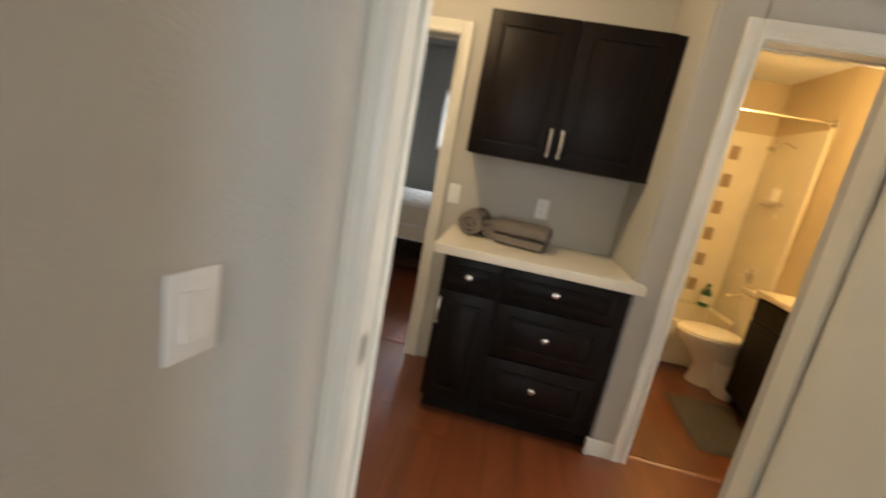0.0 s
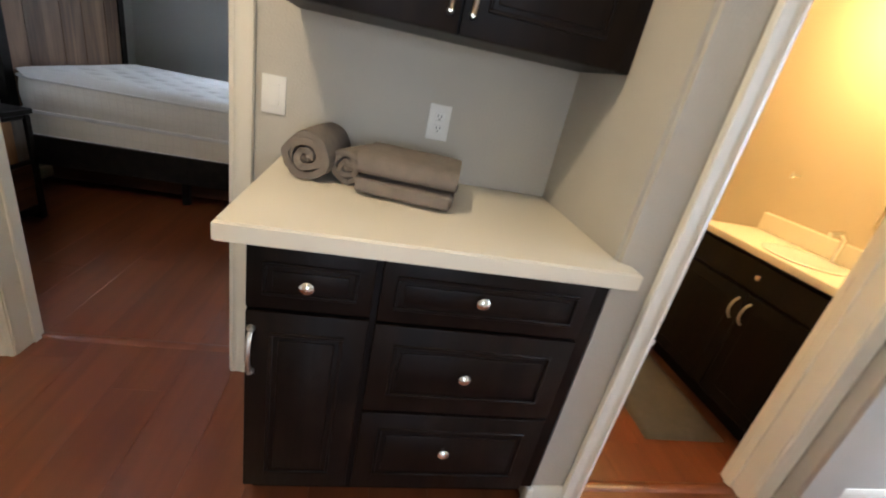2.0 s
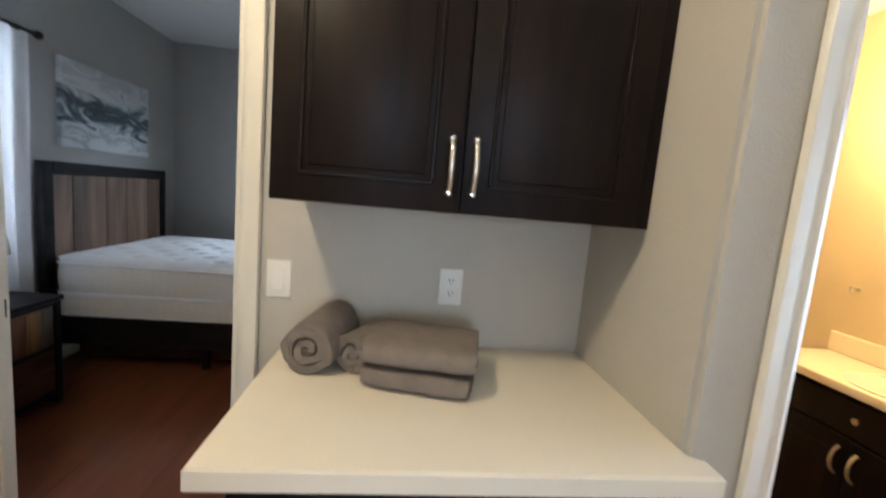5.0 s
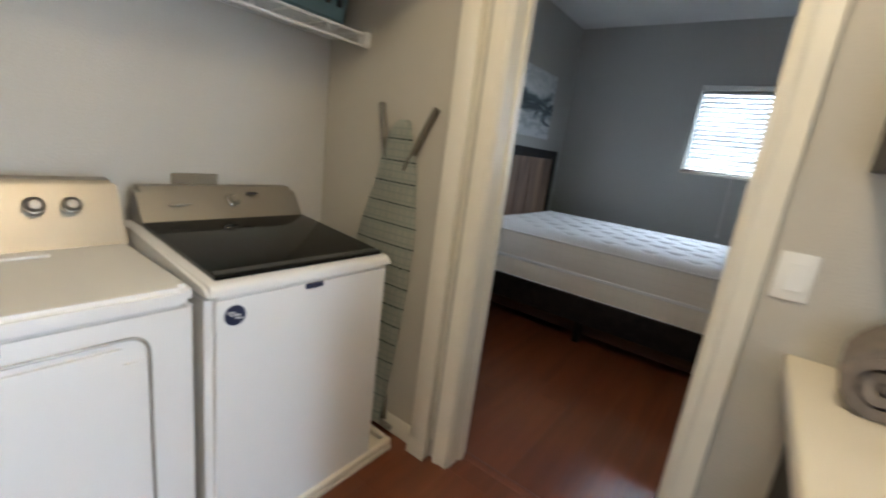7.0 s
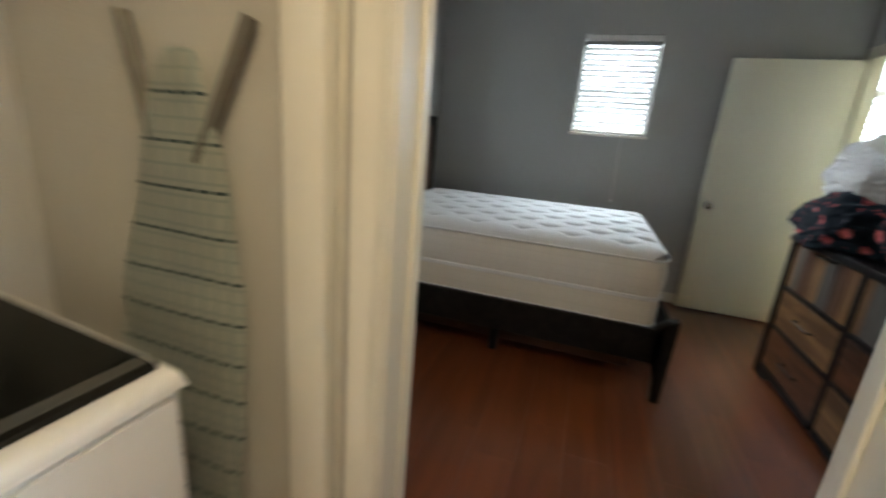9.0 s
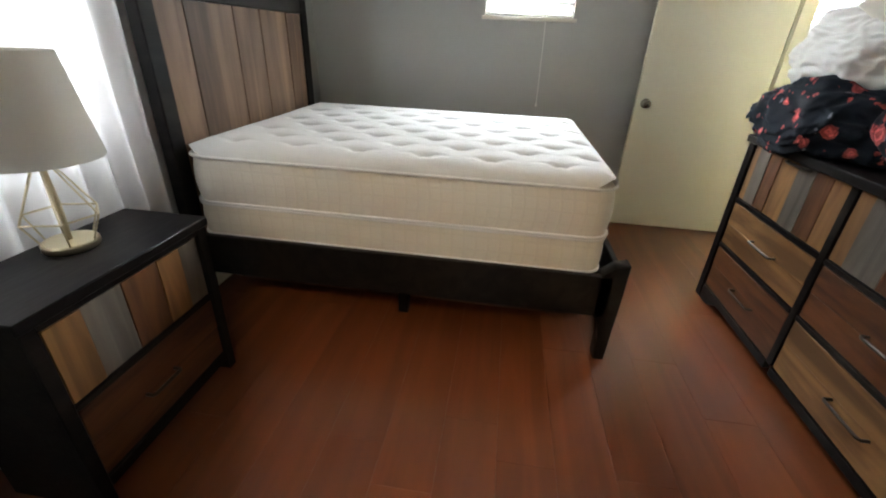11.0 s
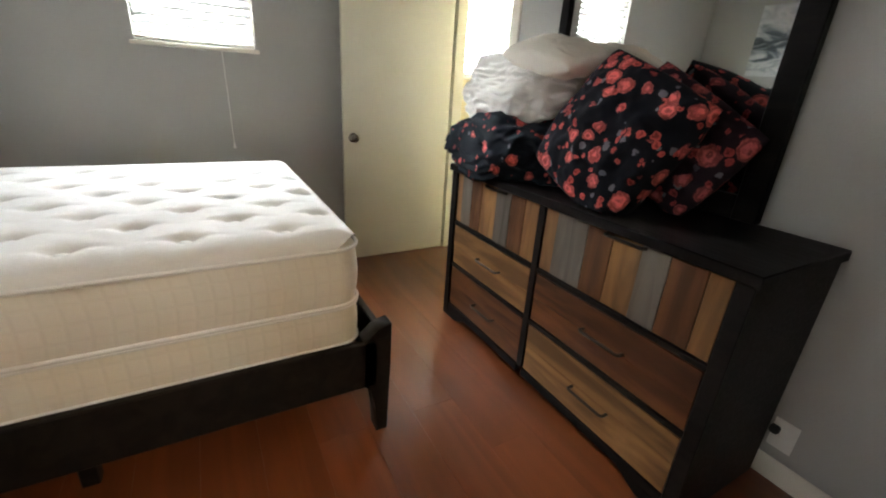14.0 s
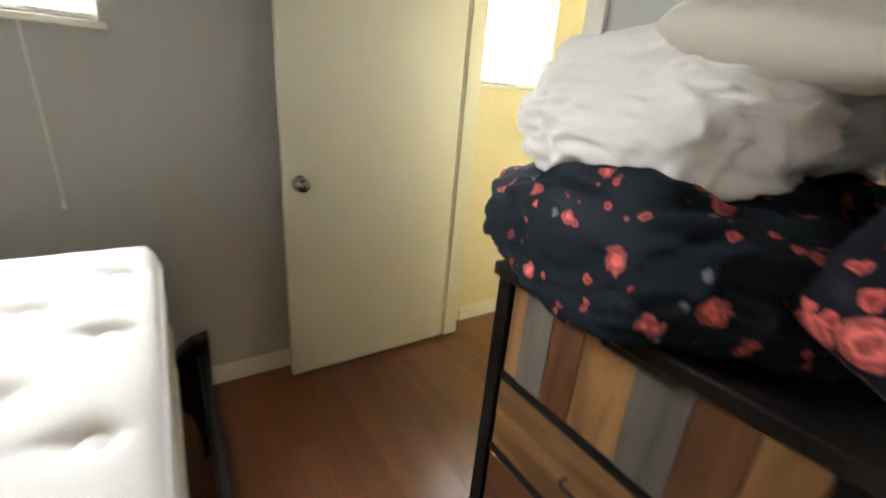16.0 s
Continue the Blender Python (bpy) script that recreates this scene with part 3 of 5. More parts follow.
part("corner_bead", rod((-1.202, DIV - 0.006, 0.09), (-1.202, DIV - 0.006, 2.05), 0.005), TRIM, laundry_trim)
part("plinth", box(-1.302, DIV - 0.054, 0.0, -1.204, DIV - 0.047, 0.085, 0.003), TRIM, laundry_trim)


def baseboard(name, pts, mat=TRIM, h=0.085, t=0.014, side=1):
    """Baseboards along a line of floor points; side: 1 when the room lies to the right of the line."""
    b = thing(name, (*pts[0], 0), "white painted baseboard", "baseboard", kind="structure")
    for (xa, ya), (xb, yb) in zip(pts, pts[1:]):
        d = Vector((xb - xa, yb - ya, 0))
        n = Vector((d.y, -d.x, 0)).normalized() * side
        prof = [(0.001, 0), (t, 0), (t, h - 0.02), (t * 0.55, h - 0.006), (t * 0.35, h), (0.001, h)]
        bm = bmesh.new()
        ends = []
        for p in (Vector((xa, ya, 0)), Vector((xb, yb, 0))):
            ends.append([bm.verts.new(p + n * u + Vector((0, 0, w))) for u, w in prof])
        k = len(prof)
        for j in range(k):
            bm.faces.new((ends[0][j], ends[0][(j + 1) % k], ends[1][(j + 1) % k], ends[1][j]))
        bm.faces.new(ends[0][::-1])
        bm.faces.new(ends[1])
        part("baseboard_length", bm, mat, b)
    return b


baseboard("baseboard_column", [(0.775, 2.195), (0.915, 2.195)])
baseboard("baseboard_bath_column", [(1.806, 2.12), (2.012, 2.12)])
baseboard("baseboard_living_corner", [(2.02, 2.205), (2.62, 2.205)])
baseboard("baseboard_living_window", [(3.66, 4.6), (3.66, 0.0)])
baseboard("baseboard_bedroom_far", [(WEST + 0.01, FAR), (1.0, FAR)])
baseboard("baseboard_bedroom_west", [(WEST, 2.95), (WEST, FAR - 0.015)])
baseboard("baseboard_next_room", [(1.1, FAR), (2.5, FAR)])
baseboard("baseboard_laundry", [(-2.065, 2.769), (-1.30, 2.769)])
baseboard("baseboard_east", [(EAST, 5.34), (EAST, 2.92)])
# small white plastic corner caps at the ends of the hall's baseboards
for x, y in ((0.785, 2.176), (2.018, 2.205), (2.625, 2.190)):
    solid("baseboard_end_cap", box(x - 0.012, y - 0.012, 0, x + 0.012, y + 0.014, 0.095, 0.006, 2), TRIM, kind="structure", label="white baseboard end cap", category="trim", at=(x, y, 0))


def window(name, x0, x1, z0, z1, y, slats, label, tilt=32):
    """A sash window in the far wall with a white venetian blind on its room side."""
    w = thing(name, ((x0 + x1) / 2, y, z0), label, "window", kind="structure")
    for nm, b in (("window_frame", (x0 + 0.001, y + 0.05, z0 + 0.001, x0 + 0.035, y + 0.10, z1 - 0.001)), ("window_frame", (x1 - 0.035, y + 0.05, z0 + 0.001, x1 - 0.001, y + 0.10, z1 - 0.001)), ("window_frame", (x0 + 0.035, y + 0.05, z1 - 0.035, x1 - 0.035, y + 0.10, z1 - 0.001)), ("window_frame", (x0 + 0.035, y + 0.05, z0 + 0.001, x1 - 0.035, y + 0.10, z0 + 0.035)), ("meeting_rail", (x0 + 0.035, y + 0.055, (z0 + z1) / 2 - 0.015, x1 - 0.035, y + 0.09, (z0 + z1) / 2 + 0.015))):
        part(nm, box(*b, 0.003), TRIM, w)
    part("window_sill", box(x0 - 0.02, y - 0.022, z0 - 0.022, x1 + 0.02, y + 0.049, z0, 0.004), TRIM, w)
    pane = part("pane", box(x0 + 0.03, y + 0.070, z0 + 0.03, x1 - 0.03, y + 0.074, z1 - 0.03), GLASS, w)
    pane.visible_shadow = False
    bl = thing("venetian_blind", ((x0 + x1) / 2, y, z1), "white venetian blind lowered over the window", "blind")
    part("head_rail", box(x0 + 0.004, y + 0.004, z1 - 0.045, x1 - 0.004, y + 0.045, z1 - 0.003, 0.003), WHITEPLASTIC, bl)
    part("bottom_rail", box(x0 + 0.006, y + 0.006, z0 + 0.004, x1 - 0.006, y + 0.040, z0 + 0.022, 0.004), WHITEPLASTIC, bl)
    step = (z1 - z0 - 0.08) / slats
    c, s = math.cos(radians(tilt)) * 0.024, math.sin(radians(tilt)) * 0.024
    prof = [(-c, -s), (0, 0.003), (c, s), (c, s + 0.002), (0, 0.005), (-c, -s + 0.002)]
    me = None
    for k in range(slats):
        zz = z0 + 0.035 + step * (k + 0.5)
        if me is None:
            bm = prism([(u, v) for u, v in prof], "x", -(x1 - x0) / 2 + 0.008, (x1 - x0) / 2 - 0.008)
            me = finish(bm, "slat", BLIND)
        ob = new("slat", me)
        ob.parent = bl
        ob.location = (0, 0.025, zz - z1)
    for x in (x0 + 0.1, x1 - 0.1):
        part("ladder_cord", rod((x, y + 0.003, z0 + 0.02), (x, y + 0.003, z1 - 0.04), 0.0012, 6), WHITEPLASTIC, bl)
    return bl


blind_a = window("window_1", -1.005, -0.405, 1.406, 2.195, FAR, 17, "white framed window in the far bedroom wall", tilt=54)
cord = part("lift_cord", tube([(-0.59, FAR - 0.01, 1.43), (-0.585, FAR - 0.012, 1.2), (-0.58, FAR - 0.012, 0.86)], 0.0022, 6), WHITEPLASTIC, blind_a)
part("tassel", lathe([(0.002, 0.03), (0.007, 0.012), (0.009, 0.0), (0.004, -0.006)], (-0.58, FAR - 0.012, 0.835)), WHITEPLASTIC, cord)
window("window_2", 1.0, 1.55, 1.352, 2.30, FAR, 20, "white framed window in the next room", tilt=22)
# side window behind the curtain
side_window = thing("window_3", (WEST, 3.72, 0.9), "white framed window behind a sheer curtain", "window", kind="structure")
for b in ((WEST - 0.10, 3.271, 0.901, WEST - 0.05, 3.31, 2.179), (WEST - 0.10, 4.13, 0.901, WEST - 0.05, 4.169, 2.179), (WEST - 0.10, 3.31, 2.14, WEST - 0.05, 4.13, 2.179), (WEST - 0.10, 3.31, 0.901, WEST - 0.05, 4.13, 0.94), (WEST - 0.095, 3.31, 1.47, WEST - 0.06, 4.13, 1.50)):
    part("window_frame", box(*b, 0.003), TRIM, side_window)
p3 = part("pane", box(WEST - 0.08, 3.30, 0.93, WEST - 0.076, 4.14, 2.15), GLASS, side_window)
p3.visible_shadow = False
# low living-area window with a white rail outside it
low_window = thing("window_4", (3.66, 2.1, 0.2), "low white framed living-area window", "window", kind="structure")
for b in ((3.70, 1.351, 0.201, 3.75, 1.39, 2.099), (3.70, 2.76, 0.201, 3.75, 2.799, 2.099), (3.70, 1.39, 2.06, 3.75, 2.76, 2.099), (3.70, 1.39, 0.201, 3.75, 2.76, 0.24), (3.70, 2.05, 0.24, 3.74, 2.09, 2.06)):
    part("window_frame", box(*b, 0.003), TRIM, low_window)
part("window_sill", box(3.62, 1.33, 0.20, 3.699, 2.82, 0.222, 0.004), TRIM, low_window)
p4 = part("pane", box(3.72, 1.38, 0.23, 3.724, 2.77, 2.07), GLASS, low_window)
p4.visible_shadow = False
rail = thing("balcony_rail", (3.86, 2.1, -0.2), "white metal rail outside the low window", "railing")
part("top_rail", box(3.84, 1.2, 0.86, 3.88, 3.0, 0.90, 0.004), RAILPAINT, rail)
part("bottom_rail", box(3.845, 1.2, 0.30, 3.875, 3.0, 0.33, 0.004), RAILPAINT, rail)
for k in range(13):
    yy = 1.26 + 0.14 * k
    part("baluster", box(3.852, yy, 0.33, 3.868, yy + 0.016, 0.86, 0.002), RAILPAINT, rail)
for yy in (1.2, 2.96):
    part("rail_post", box(3.84, yy, -0.2, 3.88, yy + 0.04, 0.90, 0.004), RAILPAINT, rail)

# ---- doors ----
leaf = thing("door_leaf_start", (0.662, 0.45, 0), "white painted door standing open against the room", "door", kind="structure")
part("leaf", box(0.630, 0.09, 0.012, 0.665, 0.832, 2.02, 0.003), TRIM, leaf)



def door_knob(parent, at, out, mat):
    k = part("knob", lathe([(0.0, 0.0), (0.031, 0.0), (0.032, 0.004), (0.026, 0.008), (0.012, 0.010), (0.010, 0.026), (0.022, 0.034), (0.027, 0.045), (0.026, 0.056), (0.016, 0.064), (0.0, 0.066)], at, out), mat, parent, "round satin metal knob")
    return k


bed_leaf = thing("door_leaf_next_room", (0.6, 6.04, 0), "cream flat door swung open in front of the wall", "door", kind="structure")
part("leaf", box(0.086, 6.030, 0.014, 0.893, 6.065, 2.015, 0.002), DOOR_PAINT, bed_leaf)
door_knob(bed_leaf, (0.149, 6.0305, 0.908), (0, -1, 0), DARKNICKEL)
part("latch_plate", box(0.0845, 6.036, 0.875, 0.0865, 6.059, 0.945, 0.0005), NICKEL, bed_leaf, "nickel latch plate")
for z in (0.25, 1.05, 1.8):
    part("hinge", rod((0.902, 6.070, z - 0.045), (0.902, 6.068, z + 0.045), 0.006), NICKEL, bed_leaf)
frame_next = thing("door_frame_4", (0.97, 5.7, 0), "cream painted door frame beside the open door", "door frame", kind="structure")
part("jamb", boxes((0.922, 6.040, 0, 1.006, 6.0595, 2.05), bevel=0.002), DOOR_PAINT, frame_next)
part("jamb", boxes((0.922, 5.4005, 0, 1.006, 5.420, 2.05), bevel=0.002), DOOR_PAINT, frame_next)
part("casing", box(0.914, 5.332, 0, 0.929, 5.404, 2.11, 0.004), TRIM, frame_next)
part("casing", box(0.914, 6.054, 0, 0.929, 6.125, 2.11, 0.004), DOOR_PAINT, frame_next)
part("casing_head", box(0.914, 5.404, 2.035, 0.929, 6.054, 2.11, 0.004), DOOR_PAINT, frame_next)
part("head_jamb", boxes((0.922, 5.42, 2.03, 1.006, 6.04, 2.0495), bevel=0.002), DOOR_PAINT, frame_next)


# ---- wall plates ----
def wall_plate(name, x, y, z, label, category, face="y-", rocker=True):
    t = thing(name, (x, y, z - 0.06), label, category)
    w, h = 0.038, 0.060
    if face == "y-":
        part("plate", box(x - w, y - 0.006, z - h, x + w, y, z + h, 0.003, 2), WHITEPLASTIC, t)
        if rocker:
            part("rocker", prism([(y - 0.006, z - 0.033), (y - 0.0115, z - 0.033), (y - 0.0075, z), (y - 0.009, z + 0.033), (y - 0.006, z + 0.033)], "x", x - 0.0165, x + 0.0165), WHITEPLASTIC, t)
            for dz in (-0.048, 0.048):
                part("screw", rod((x, y - 0.0065, z + dz), (x, y - 0.0056, z + dz), 0.003), WHITEPLASTIC, t)
        else:
            for dz in (-0.02, 0.02):
                part("socket", box(x - 0.017, y - 0.008, z + dz - 0.014, x + 0.017, y - 0.006, z + dz + 0.014, 0.003), WHITEPLASTIC, t)
                for dx in (-0.006, 0.006):
                    part("slot", box(x + dx - 0.0012, y - 0.0084, z + dz - 0.002, x + dx + 0.0012, y - 0.0078, z + dz + 0.008), DARKSLOT, t)
                part("slot", rod((x, y - 0.0084, z + dz - 0.008), (x, y - 0.0078, z + dz - 0.008), 0.0025), DARKSLOT, t)
    else:
        part("plate", box(x - 0.006, y - w, z - h, x, y + w, z + h, 0.003, 2), WHITEPLASTIC, t)
        for dz in (-0.02, 0.02):
            part("socket", box(x - 0.008, y - 0.017, z + dz - 0.014, x - 0.006, y + 0.017, z + dz + 0.014, 0.003), WHITEPLASTIC, t)
    return t


first_switch = wall_plate("light_switch", -0.2335, 0.610, 1.112, "white rocker light switch beside the doorway", "light switch")
first_switch.rotation_euler = (0, 0, radians(79.5))
wall_plate("light_switch", -0.207, DIV, 1.131, "white rocker light switch above the counter", "light switch")
wall_plate("power_outlet", 0.338, DIV, 1.140, "white double power outlet above the counter", "power outlet", rocker=False)
low_outlet = wall_plate("power_outlet", EAST, 3.55, 0.19, "white power outlet low on the bedroom wall", "power outlet", face="x-")
part("plug", box(EAST - 0.036, 3.56, 0.195, EAST - 0.008, 3.59, 0.225, 0.006), DARKSLOT, low_outlet, "black plug in the socket")


# ---- hall niche: cabinets, worktop, towels ----
def raised_panel(parent, name, x0, x1, z0, z1, y, mat, border=0.055):
    """A cabinet front in the plane y, facing -y: a slab with a routed frame and a raised field."""
    p = part(name, box(x0, y, z0, x1, y + 0.018, z1, 0.003, 2), mat, parent)
    b = border
    if x1 - x0 > 2.6 * b and z1 - z0 > 2.6 * b:
        bm = bmesh.new()
        for r in ((x0 + b, z0 + b, x1 - b, z0 + b + 0.010), (x0 + b, z1 - b - 0.010, x1 - b, z1 - b), (x0 + b, z0 + b + 0.010, x0 + b + 0.010, z1 - b - 0.010), (x1 - b - 0.010, z0 + b + 0.010, x1 - b, z1 - b - 0.010)):
            box(r[0], y - 0.0045, r[1], r[2], y + 0.002, r[3], 0.002, 1, bm)
        part("moulding", bm, mat, p)
        f = b + 0.022
        part("raised_field", box(x0 + f, y - 0.004, z0 + f, x1 - f, y + 0.002, z1 - f, 0.0035, 2), mat, p)
    return p


def cup_knob(parent, x, y, z):
    part("knob", lathe([(0.0, 0.0), (0.007, 0.0), (0.0055, 0.010), (0.009, 0.014), (0.016, 0.019), (0.017, 0.024), (0.012, 0.029), (0.0, 0.031)], (x, y, z), (0, -1, 0)), CHROME, parent, "polished chrome knob")


def bow_handle(parent, x, y, z0, z1, mat=NICKEL, r=0.0065):
    n = 12
    pts = [(x, y - 0.028 * math.sin(math.pi * k / n) ** 0.6, z0 + (z1 - z0) * k / n) for k in range(n + 1)]
    bm = tube(pts, r, 10)
    for z in (z0, z1):
        join(bm, lathe([(0.0, 0.0), (0.010, 0.0), (0.010, 0.004), (0.006, 0.012), (0.0, 0.013)], (x, y, z), (0, -1, 0)))
    part("handle", bm, mat, parent, "brushed metal bow handle")


FRONT = 2.153
low = thing("base_cabinet", (0.33, 2.45, 0), "dark espresso base cabinet under the counter", "cabinet")
part("body", box(-0.118, FRONT + 0.019, 0.105, 0.785, DIV - 0.003, 0.893, 0.002), ESPRESSO, low)
part("toe_kick", box(-0.108, FRONT + 0.085, 0.0, 0.785, DIV - 0.01, 0.104), ESPRESSO, low)
d1 = raised_panel(low, "drawer_front", -0.116, 0.172, 0.722, 0.882, FRONT, ESPRESSO, 0.036)
cup_knob(d1, 0.021, FRONT, 0.797)
d2 = raised_panel(low, "drawer_front", 0.188, 0.735, 0.715, 0.882, FRONT, ESPRESSO, 0.036)
cup_knob(d2, 0.440, FRONT, 0.805)
d3 = raised_panel(low, "drawer_front", 0.188, 0.735, 0.424, 0.703, FRONT, ESPRESSO)
cup_knob(d3, 0.444, FRONT, 0.567)
d4 = raised_panel(low, "drawer_front", 0.188, 0.735, 0.118, 0.414, FRONT, ESPRESSO)
cup_knob(d4, 0.441, FRONT, 0.289)
ld = raised_panel(low, "door", -0.116, 0.172, 0.118, 0.710, FRONT, ESPRESSO)
bow_handle(ld, -0.102, FRONT, 0.535, 0.662)
top = thing("worktop", (0.32, 2.45, 0.9), "cream quartz worktop on the dark base cabinet", "worktop")
bm = prism([(-0.175, 2.120), (0.824, 2.120), (0.824, 2.176), (0.789, 2.190), (0.789, DIV - 0.002), (-0.175, DIV - 0.002)], "z", 0.894, 0.940)
bmesh.ops.bevel(bm, geom=[e for e in bm.edges if abs(e.verts[0].co.z - e.verts[1].co.z) < 1e-4], offset=0.004, segments=2, affect="EDGES")
part("slab", bm, QUARTZ, top)

UF = 2.428
upper = thing("wall_cabinet", (0.32, 2.6, 1.395), "dark espresso wall cabinet with two doors above the counter", "cabinet")
part("body", box(-0.144, UF + 0.019, 1.393, 0.746, DIV - 0.002, 2.092, 0.002), ESPRESSO, upper)
part("filler", box(0.747, UF + 0.022, 1.393, 0.789, DIV - 0.004, 2.092), ESPRESSO, upper)
ul = raised_panel(upper, "door", -0.143, 0.294, 1.394, 2.090, UF, ESPRESSO, 0.062)
ur = raised_panel(upper, "door", 0.299, 0.745, 1.394, 2.090, UF, ESPRESSO, 0.062)
bow_handle(ul, 0.268, UF, 1.442, 1.568, NICKEL, 0.0075)
bow_handle(ur, 0.325, UF, 1.442, 1.568, NICKEL, 0.0075)


def cloth_roll(m, half_w, half_h, turns, length, square, seed, cuts=16):
    """A bmesh of thick cloth wound up, flattened to half_w by half_h, its axis along y of m."""
    n, rng = int(34 * turns), random.Random(seed)
    outer, inner = [], []
    phase = -0.5 * math.pi - 2 * math.pi * turns + 0.5 * rng.random()
    for k in range(n + 1):
        a = 2 * math.pi * turns * k / n + phase
        g = 0.10 + 0.90 * min(1.0, k / n * turns / (turns - 1))
        c, q = math.cos(a), math.sin(a)
        u, v = math.copysign(abs(c) ** square, c), math.copysign(abs(q) ** square, q)
        wob = 1 + 0.13 * noise.noise((1.2 * math.cos(a), 1.2 * math.sin(a), 5.0 * k / n + seed)) + 0.05 * noise.noise((4 * math.cos(a), 4 * math.sin(a), 9.0 * k / n + seed))
        th = 0.80 * 0.90 / (turns - 1)
        outer.append((half_w * g * wob * u, half_h * g * wob * v))
        gi = max(0.02, g - th)
        inner.append((half_w * gi * wob * u, half_h * gi * wob * v))
    bm, rows = bmesh.new(), []
    for j in range(cuts + 1):
        t = j / cuts
        end = abs(2 * t - 1) ** 8
        ring = []
        for side in (outer, inner):
            pts = []
            for i, (u, v) in enumerate(side):
                sag = 1 + 0.03 * noise.noise((5 * t, 2.0 * u / half_w, seed)) - 0.05 * end
                slip = 0.016 * end * noise.noise((0.13 * i, seed, 2 * t))
                pts.append(bm.verts.new(m @ Vector((u * sag, t * length + slip, v * sag + half_h))))
            ring.append(pts)
        rows.append(ring)
    for a, b in zip(rows, rows[1:]):
        for q in (0, 1):
            for i in range(n):
                bm.faces.new((a[q][i], a[q][i + 1], b[q][i + 1], b[q][i]))
        bm.faces.new((a[0][n], a[1][n], b[1][n], b[0][n]))
        bm.faces.new((a[0][0], a[1][0], b[1][0], b[0][0]))
    for e in (rows[0], rows[-1]):
        for i in range(n):
            bm.faces.new((e[0][i], e[0][i + 1], e[1][i + 1], e[1][i]))
    return bm


def towel_roll(at, length, r, turn, seed, label):
    """A towel rolled up tightly, lying on its side."""
    t = thing("rolled_towel", at, label, "towel", group="towels on the worktop")
    m = Matrix.Translation(at) @ Matrix.Rotation(radians(turn), 4, "Z")
    part("cloth", cloth_roll(m, r, r * 0.95, 3.4, length, 1.0, seed), TOWEL, t, smooth=60)
    return t


towel_roll((-0.055, 2.495, 0.9405), 0.25, 0.074, -10, 2, "taupe terry towel rolled up tightly")
towel_roll((0.058, 2.515, 0.9405), 0.20, 0.058, -27, 7, "small taupe terry towel rolled up")


def folded_towel(at, w, d, heights, turn):
    """Two towels folded flat one on the other, their wound ends at the side."""
    t = thing("folded_towel", at, "taupe terry towel folded in a thick stack", "towel", group="towels on the worktop")
    z = at[2]
    for k, h in enumerate(heights):
        yaw = turn - 90 + 3 * k
        half = w / 2 + 0.006 * k
        ax = Vector((math.cos(radians(turn)), math.sin(radians(turn)), 0))
        start = Vector((at[0], at[1], z)) - ax * half
        m = Matrix.Translation(start) @ Matrix.Rotation(radians(yaw), 4, "Z")
        part("fold", cloth_roll(m, d / 2 - 0.004 * k, h / 2, 2.6, 2 * half, 0.55, 11 + k), TOWEL, t, smooth=60)
        z += h * 0.93
    return t


folded_towel((0.250, 2.520, 0.9405), 0.270, 0.250, (0.054, 0.072), -15)

# ---- hall ceiling lamp ----
hall_lamp = thing("ceiling_lamp", (-0.5, 1.8, 2.60), "round flush ceiling lamp with a warm glass bowl", "ceiling lamp")
part("base", lathe([(0.0, 0.0), (0.15, 0.0), (0.155, -0.012), (0.15, -0.025), (0.0, -0.025)], (-0.5, 1.8, 2.60)), NICKEL, hall_lamp)
bowl = part("glass_bowl", lathe([(0.14, -0.026), (0.138, -0.05), (0.12, -0.085), (0.08, -0.105), (0.0, -0.112), (0.0, -0.105), (0.075, -0.098), (0.112, -0.08), (0.13, -0.05), (0.132, -0.026)], (-0.5, 1.8, 2.60)), LAMPGLOW, hall_lamp)
bowl.visible_shadow = False


# ---- laundry ----
def rounded_slab(x0, y0, z0, x1, y1, z1, r, seg=4):
    """A box whose upright edges are rounded."""
    bm = box(x0, y0, z0, x1, y1, z1)
    up = [e for e in bm.edges if abs(e.verts[0].co.z - e.verts[1].co.z) > 1e-4]
    bmesh.ops.bevel(bm, geom=up, offset=r, segments=seg, affect="EDGES")
    bmesh.ops.bevel(bm, geom=[e for e in bm.edges if min(v.co.z for v in e.verts) > z1 - 1e-4], offset=min(0.012, r), segments=3, affect="EDGES")
    return bm


def console(x_front, x_back, y0, y1, z0, z1, slope):
    """An appliance's control panel: a wedge with rounded upper corners."""
    prof = [(x_front, z0), (x_front - 0.012, z0 + 0.02), (x_front - slope, z1 - 0.02), (x_front - slope - 0.016, z1), (x_back, z1), (x_back, z0)]
    bm = prism(prof, "y", y0, y1)
    ends = [e for e in bm.edges if abs(e.verts[0].co.y - e.verts[1].co.y) < 1e-5 and max(v.co.z for v in e.verts) > z1 - 0.025 and e.verts[0].co.x < x_front - 0.02]
    bmesh.ops.bevel(bm, geom=ends, offset=0.018, segments=4, affect="EDGES")
    return bm


def dial(parent, at, r, out, mat=CHROME):
    """A control dial: a polished ring round a darker stepped cap."""
    ring = part("dial", lathe([(r * 0.60, 0.0), (r, 0.0), (r, 0.008), (r * 0.93, 0.014), (r * 0.80, 0.016), (r * 0.74, 0.010), (r * 0.60, 0.009)], at, out), mat, parent, "chrome ringed dial")
    part("dial_cap", lathe([(0.0, 0.0), (r * 0.73, 0.0), (r * 0.73, 0.012), (r * 0.58, 0.026), (r * 0.50, 0.029), (0.0, 0.029)], at, out), STEEL, ring, "satin dial cap")


